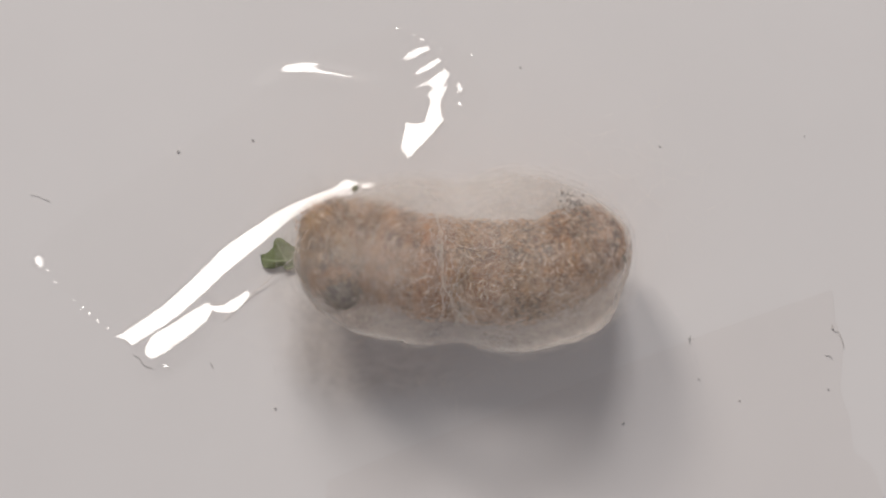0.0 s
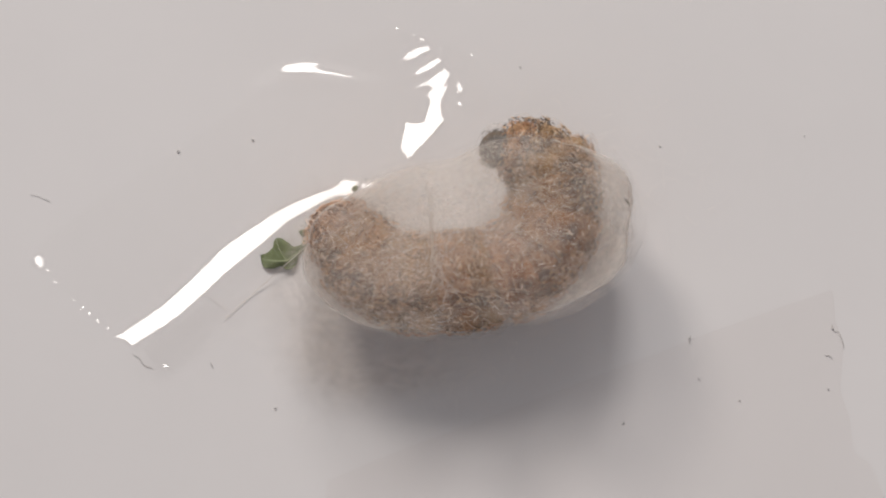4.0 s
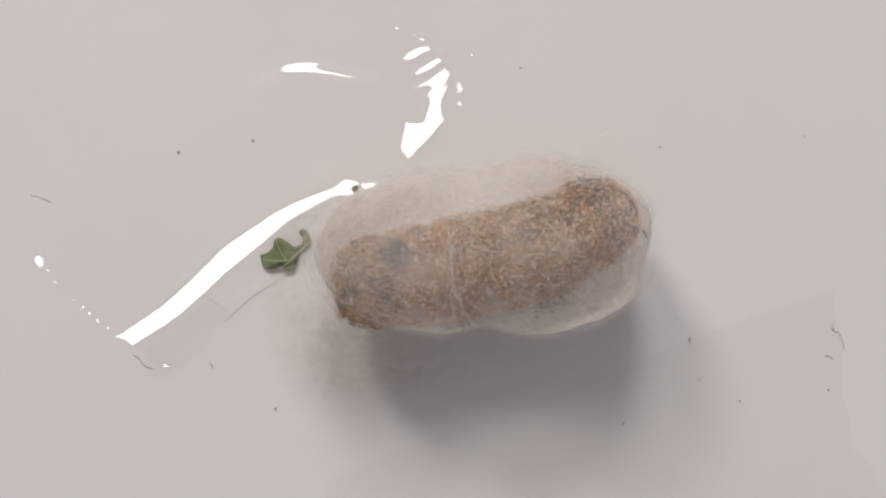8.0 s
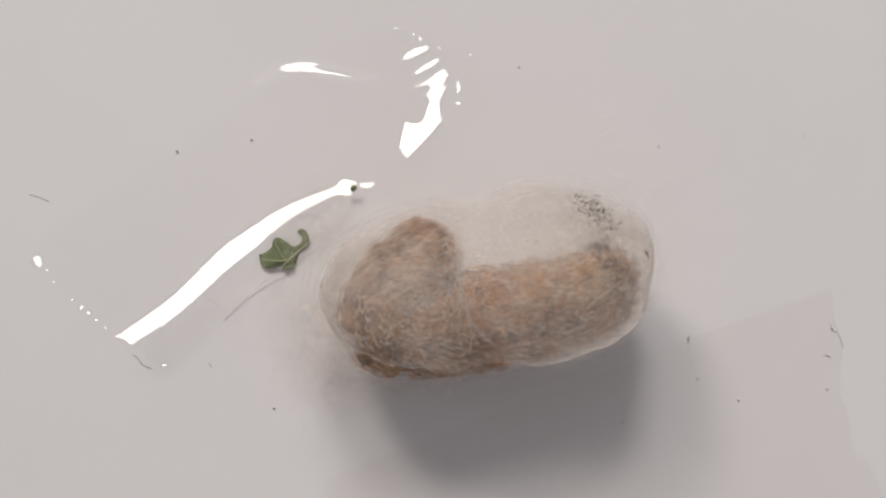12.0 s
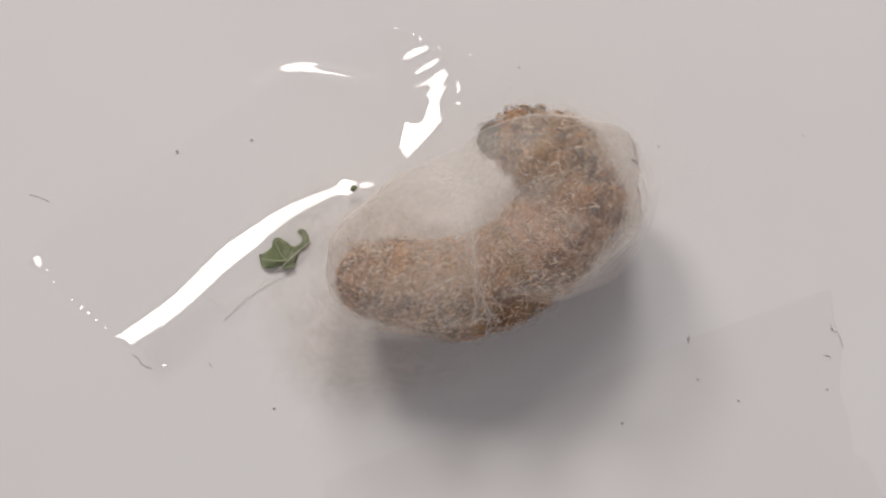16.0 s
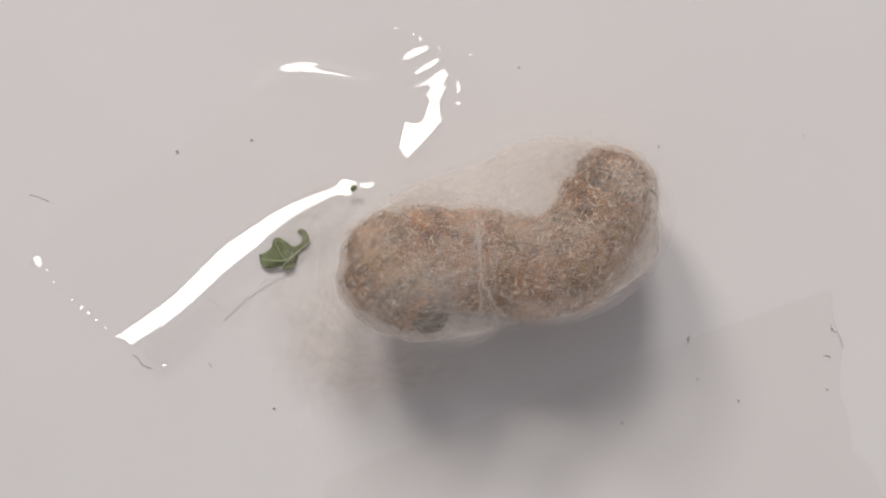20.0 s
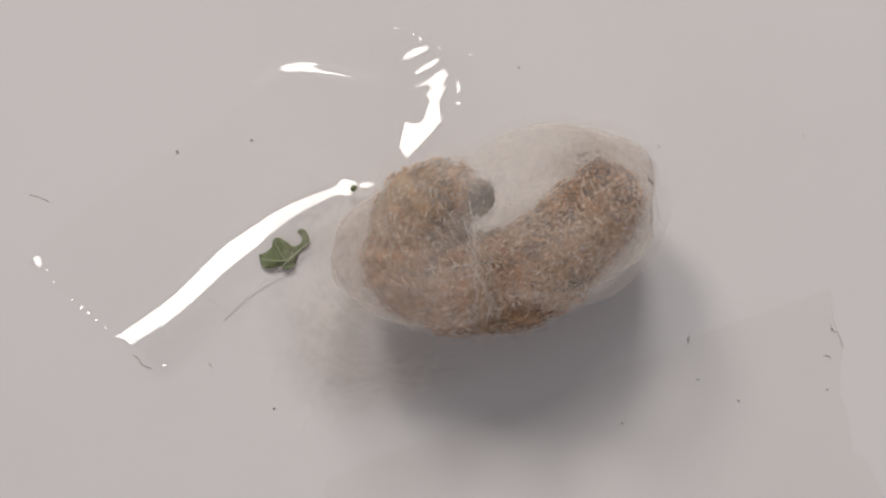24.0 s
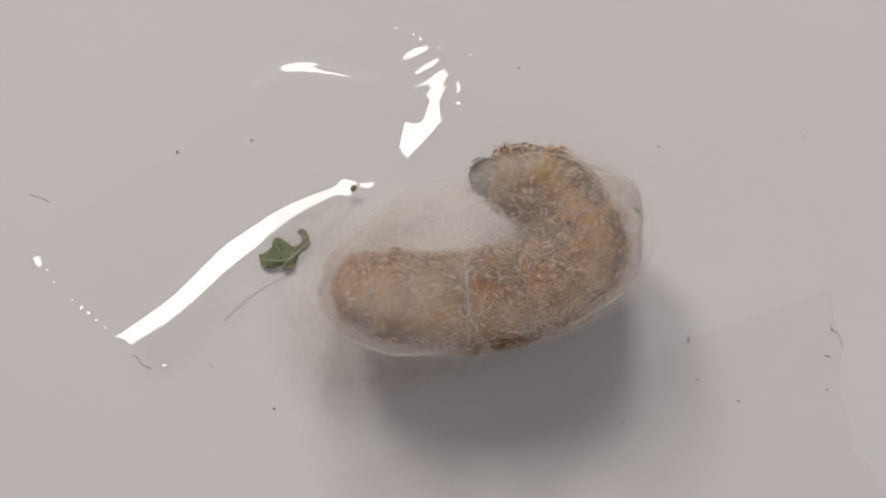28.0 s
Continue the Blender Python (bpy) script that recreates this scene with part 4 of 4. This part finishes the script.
bend(24.8, (10.4, 2.3, 11.5), (11.2, 7.8, 12.5), (1.8, 9.2, 12.5), (-6.6, 3.7, 11.5), (-2.5, -4.1, 9.5))
bend(25, (10.1, -4.1, 15.5), (8.5, 3.0, 12.5), (1.2, 6.8, 12.5), (-5.5, 2.1, 11.5), (-2.7, -5.0, 9.5))
bend(25.2, (12.6, -1.2, 7.5), (14.3, 5.2, 10.5), (2.3, 8.5, 12.5), (-8.1, 3.7, 11.5), (-4.7, -4.0, 10.5))
bend(25.4, (15.3, 1.4, 7.5), (17.7, 5.6, 10.5), (7.7, 2.0, 12.5), (-2.7, -2.9, 11.5), (-9.1, -4.3, 10.5))
bend(25.6, (14.9, 1.4, 7.5), (16.6, 4.2, 10.5), (8.7, 0.6, 12.5), (-1.0, -4.3, 11.5), (-8.8, -5.0, 10.5))
bend(25.8, (14.3, 6.5, 8.5), (17.6, 0.7, 10.5), (10.4, -1.9, 11.5), (0.7, -3.3, 11.5), (-7.8, -3.3, 10.5))
bend(26, (13.6, 6.5, 6.5), (16.6, 2.6, 10.5), (12.4, -3.5, 12.5), (2.0, -5.0, 11.5), (-7.9, -4.2, 10.5))
bend(26.2, (15.8, 6.1, 9.5), (16.3, 0.4, 10.5), (9.2, -2.1, 11.5), (-1.3, -4.9, 11.5), (-9.1, -5.0, 10.5))
bend(26.4, (15.3, 6.1, 9.5), (15.2, 0.4, 10.5), (7.4, -3.8, 11.5), (-2.4, -5.2, 11.5), (-9.5, -6.0, 10.5))
bend(26.6, (15.6, 5.3, 9.5), (15.5, 0.4, 10.5), (6.9, -3.1, 11.5), (-2.1, -5.2, 11.5), (-9.5, -5.3, 10.5))
bend(26.8, (16.5, 6.0, 10.5), (17.0, -1.0, 11.5), (8.6, -3.8, 11.5), (-0.5, -4.5, 11.5), (-8.6, -4.6, 10.5))
bend(27, (9.9, 7.6, 10.5), (14.8, 3.1, 11.5), (9.7, -5.6, 11.5), (-1.0, -5.9, 11.5), (-7.8, -4.7, 10.5))
bend(27.3, (13.2, 5.1, 9.5), (14.3, -2.0, 11.5), (6.7, -3.4, 11.5), (-2.4, -4.8, 11.5), (-9.5, -4.2, 10.5))
bend(27.6, (9.0, 9.1, 12.5), (13.9, 3.6, 11.5), (12.5, -3.4, 11.5), (1.4, -6.2, 11.5), (-8.5, -4.9, 10.5))
bend(28, (4.2, 7.1, 12.5), (10.6, 5.7, 11.5), (13.4, -1.3, 11.5), (3.2, -5.3, 11.5), (-9.2, -3.9, 10.5))


def along(points):
    """Even steps along the smooth line through the points, with their directions."""
    dense = spline(points, 16)
    run = [0.0]
    for a, b in zip(dense, dense[1:]):
        run.append(run[-1] + (b - a).length)
    out = []
    for i in range(RINGS):
        goal = run[-1] * (0.015 + 0.95 * i / (RINGS - 1))
        k = max(j for j in range(len(run) - 1) if run[j] <= goal)
        u = (goal - run[k]) / max(run[k + 1] - run[k], 1e-9)
        lo, hi = max(k - 3, 0), min(k + 4, len(dense) - 1)
        out.append((dense[k].lerp(dense[k + 1], u), (dense[lo] - dense[hi]).normalized()))
    return out


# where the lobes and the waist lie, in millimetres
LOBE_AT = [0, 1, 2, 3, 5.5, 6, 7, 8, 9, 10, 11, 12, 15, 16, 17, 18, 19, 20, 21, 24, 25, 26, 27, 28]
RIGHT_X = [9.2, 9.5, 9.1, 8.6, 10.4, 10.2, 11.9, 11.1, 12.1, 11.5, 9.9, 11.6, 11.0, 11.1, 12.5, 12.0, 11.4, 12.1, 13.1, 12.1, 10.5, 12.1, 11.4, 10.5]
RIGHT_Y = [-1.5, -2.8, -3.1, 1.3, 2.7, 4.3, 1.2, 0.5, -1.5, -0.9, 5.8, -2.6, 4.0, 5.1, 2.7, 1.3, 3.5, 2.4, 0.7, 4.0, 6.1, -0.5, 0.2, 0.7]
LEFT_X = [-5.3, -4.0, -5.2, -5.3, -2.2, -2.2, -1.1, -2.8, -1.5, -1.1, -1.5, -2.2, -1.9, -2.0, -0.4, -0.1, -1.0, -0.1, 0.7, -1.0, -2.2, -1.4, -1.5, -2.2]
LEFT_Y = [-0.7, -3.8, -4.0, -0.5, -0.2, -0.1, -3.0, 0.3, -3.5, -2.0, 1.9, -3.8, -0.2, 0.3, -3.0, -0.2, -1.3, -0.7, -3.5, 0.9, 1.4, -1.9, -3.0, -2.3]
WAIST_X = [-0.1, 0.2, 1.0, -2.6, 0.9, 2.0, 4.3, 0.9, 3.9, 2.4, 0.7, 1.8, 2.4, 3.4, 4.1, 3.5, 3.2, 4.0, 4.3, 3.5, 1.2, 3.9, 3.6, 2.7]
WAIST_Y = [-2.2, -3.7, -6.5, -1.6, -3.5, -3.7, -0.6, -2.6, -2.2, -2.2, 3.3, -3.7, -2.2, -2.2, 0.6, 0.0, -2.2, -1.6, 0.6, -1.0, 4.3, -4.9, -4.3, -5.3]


def eased(rows):
    """The rows with steps between them wherever a ring turns far, by the shorter way."""
    out = [rows[0]]
    for (t0, a), (t1, c) in zip(rows, rows[1:]):
        p, q = a.to_quaternion(), c.to_quaternion()
        if p.dot(q) < 0:
            q.negate()
        n = min(math.ceil(2 * math.degrees(math.acos(min(1.0, p.dot(q)))) / 55), round((t1 - t0) * FPS))
        for k in range(1, n):
            u = k / n
            out.append((t0 + (t1 - t0) * u, Matrix.LocRotScale(a.translation.lerp(c.translation, u), p.slerp(q, u), None)))
        out.append((t1, c))
    return out


ROLL_AT = [0, 20.75, 20.85, 21.0, 21.1, 21.5, 23.0, 24.1, 24.3, 24.5, 24.7, 28.0]     # the body rolls belly up
ROLL = [0, 0, 80, 160, 175, 180, 0, 0, 70, 140, 180, 180]


def settled(p):
    """A place on the body, low in the cocoon, as wide from the camera's axis as it looks from above."""
    z = 0.68 * p.z + 1.5 * MM + 0.03 * (p.x - 3 * MM) - 0.6 * MM * math.exp(-((p.x - 2.5 * MM) / (5.5 * MM)) ** 2)
    k = (HIGH - z) / HIGH * 118.3 / (118.3 - p.z / MM)
    return Vector((p.x * k, p.y * k, z))


def motions():
    times = sorted(BENDS)
    full = {}
    for a, b in zip(times, times[1:]):          # even steps across the longer pauses
        n = max(1, round((b - a) / 0.25)) if b - a > 0.5 else 1
        for k in range(n):
            u = k / n
            u = u * u * (3 - 2 * u)
            full[a + (b - a) * k / n] = [p.lerp(q, u) for p, q in zip(BENDS[a], BENDS[b])]
    full[times[-1]] = BENDS[times[-1]]
    full = {t: [settled(p) for p in places] for t, places in full.items()}
    rows = [[] for _ in range(RINGS)]
    ups = [Vector((0, 0, 1))] * RINGS
    bodies = {}
    for t in sorted(full):
        line = along(full[t])
        bodies[t] = [p for p, _ in line]
        for i, (p, d) in enumerate(line):
            lens = Vector((0, 0, 1)) - d * d.z
            kept = ups[i] - d * ups[i].dot(d)
            up = kept * 0.6 + lens * lens.length
            up = up.normalized() if up.length > 0.05 else d.orthogonal().normalized()
            ups[i] = up
            up = Matrix.Rotation(radians(float(np.interp(t, ROLL_AT, ROLL))), 3, d) @ up
            m = Matrix((d, up.cross(d), up)).transposed().to_4x4()
            m.translation = p
            rows[i].append((t, m))

    def pushed(t, x):
        """How far the body presses the silk towards y at x."""
        body = bodies[min(bodies, key=lambda k: abs(k - t))]
        near = [p.y for p in body if abs(p.x - x) < 9 * MM] or [p.y for p in body]
        return 0.5 * (max(near) + min(near))

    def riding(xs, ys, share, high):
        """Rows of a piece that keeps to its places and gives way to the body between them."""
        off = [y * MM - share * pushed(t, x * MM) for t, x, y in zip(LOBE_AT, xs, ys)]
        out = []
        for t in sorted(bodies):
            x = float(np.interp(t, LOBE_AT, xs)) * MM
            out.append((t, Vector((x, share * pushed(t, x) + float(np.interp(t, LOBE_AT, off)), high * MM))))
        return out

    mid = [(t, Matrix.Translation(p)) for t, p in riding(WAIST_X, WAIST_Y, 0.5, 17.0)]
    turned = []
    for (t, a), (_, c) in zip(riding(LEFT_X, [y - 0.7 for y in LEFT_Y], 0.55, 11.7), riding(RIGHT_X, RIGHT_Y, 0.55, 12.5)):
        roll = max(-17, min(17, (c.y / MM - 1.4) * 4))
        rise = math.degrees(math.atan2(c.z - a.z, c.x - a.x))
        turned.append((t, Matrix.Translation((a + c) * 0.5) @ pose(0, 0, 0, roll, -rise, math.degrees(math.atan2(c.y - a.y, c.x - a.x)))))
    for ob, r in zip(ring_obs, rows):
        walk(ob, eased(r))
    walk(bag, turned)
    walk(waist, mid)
    for ob, spot, t0, t1 in ((slack[0], plan(315, 587), 0.3, 1.0), (slack[1], plan(405, 543), 2.0, 2.8)):
        flat = Matrix.Translation(spot) @ Matrix.Rotation(radians(16), 4, Vector((0.85, 0.53, 0))) @ Matrix.Translation(-spot)
        walk(ob, [(0, Matrix.Identity(4)), (t0, Matrix.Identity(4)), (t1, flat), (28.0, flat)])
    rim = 6.0                                   # the loose flake is dragged under the body and shows at the rim now and then
    shown = [(3.1, 3.7, 10.3, -7.8), (7.5, 7.7, 12.8, -4.7), (8.15, 8.25, 13.0, -4.7), (15.75, 15.85, 13.2, -3.5), (20.55, 20.65, 13.8, -4.0), (21.15, 21.4, 13.6, -3.6)]
    rows = [(t, Vector((body[11].x / MM, body[11].y / MM, 1.2))) for t, body in bodies.items() if not any(t0 - 0.14 < t < t1 + 0.14 for t0, t1, _, _ in shown)]
    for t0, t1, x, y in shown:
        rows += [(t0, Vector((x, y, rim))), (t1, Vector((x, y, rim)))]
    rows.sort(key=lambda row: row[0])
    walk(under_flake, [(t, Matrix.Translation(v * MM) @ pose(0, 0, 0, 30, 0, 14)) for t, v in rows])


motions()
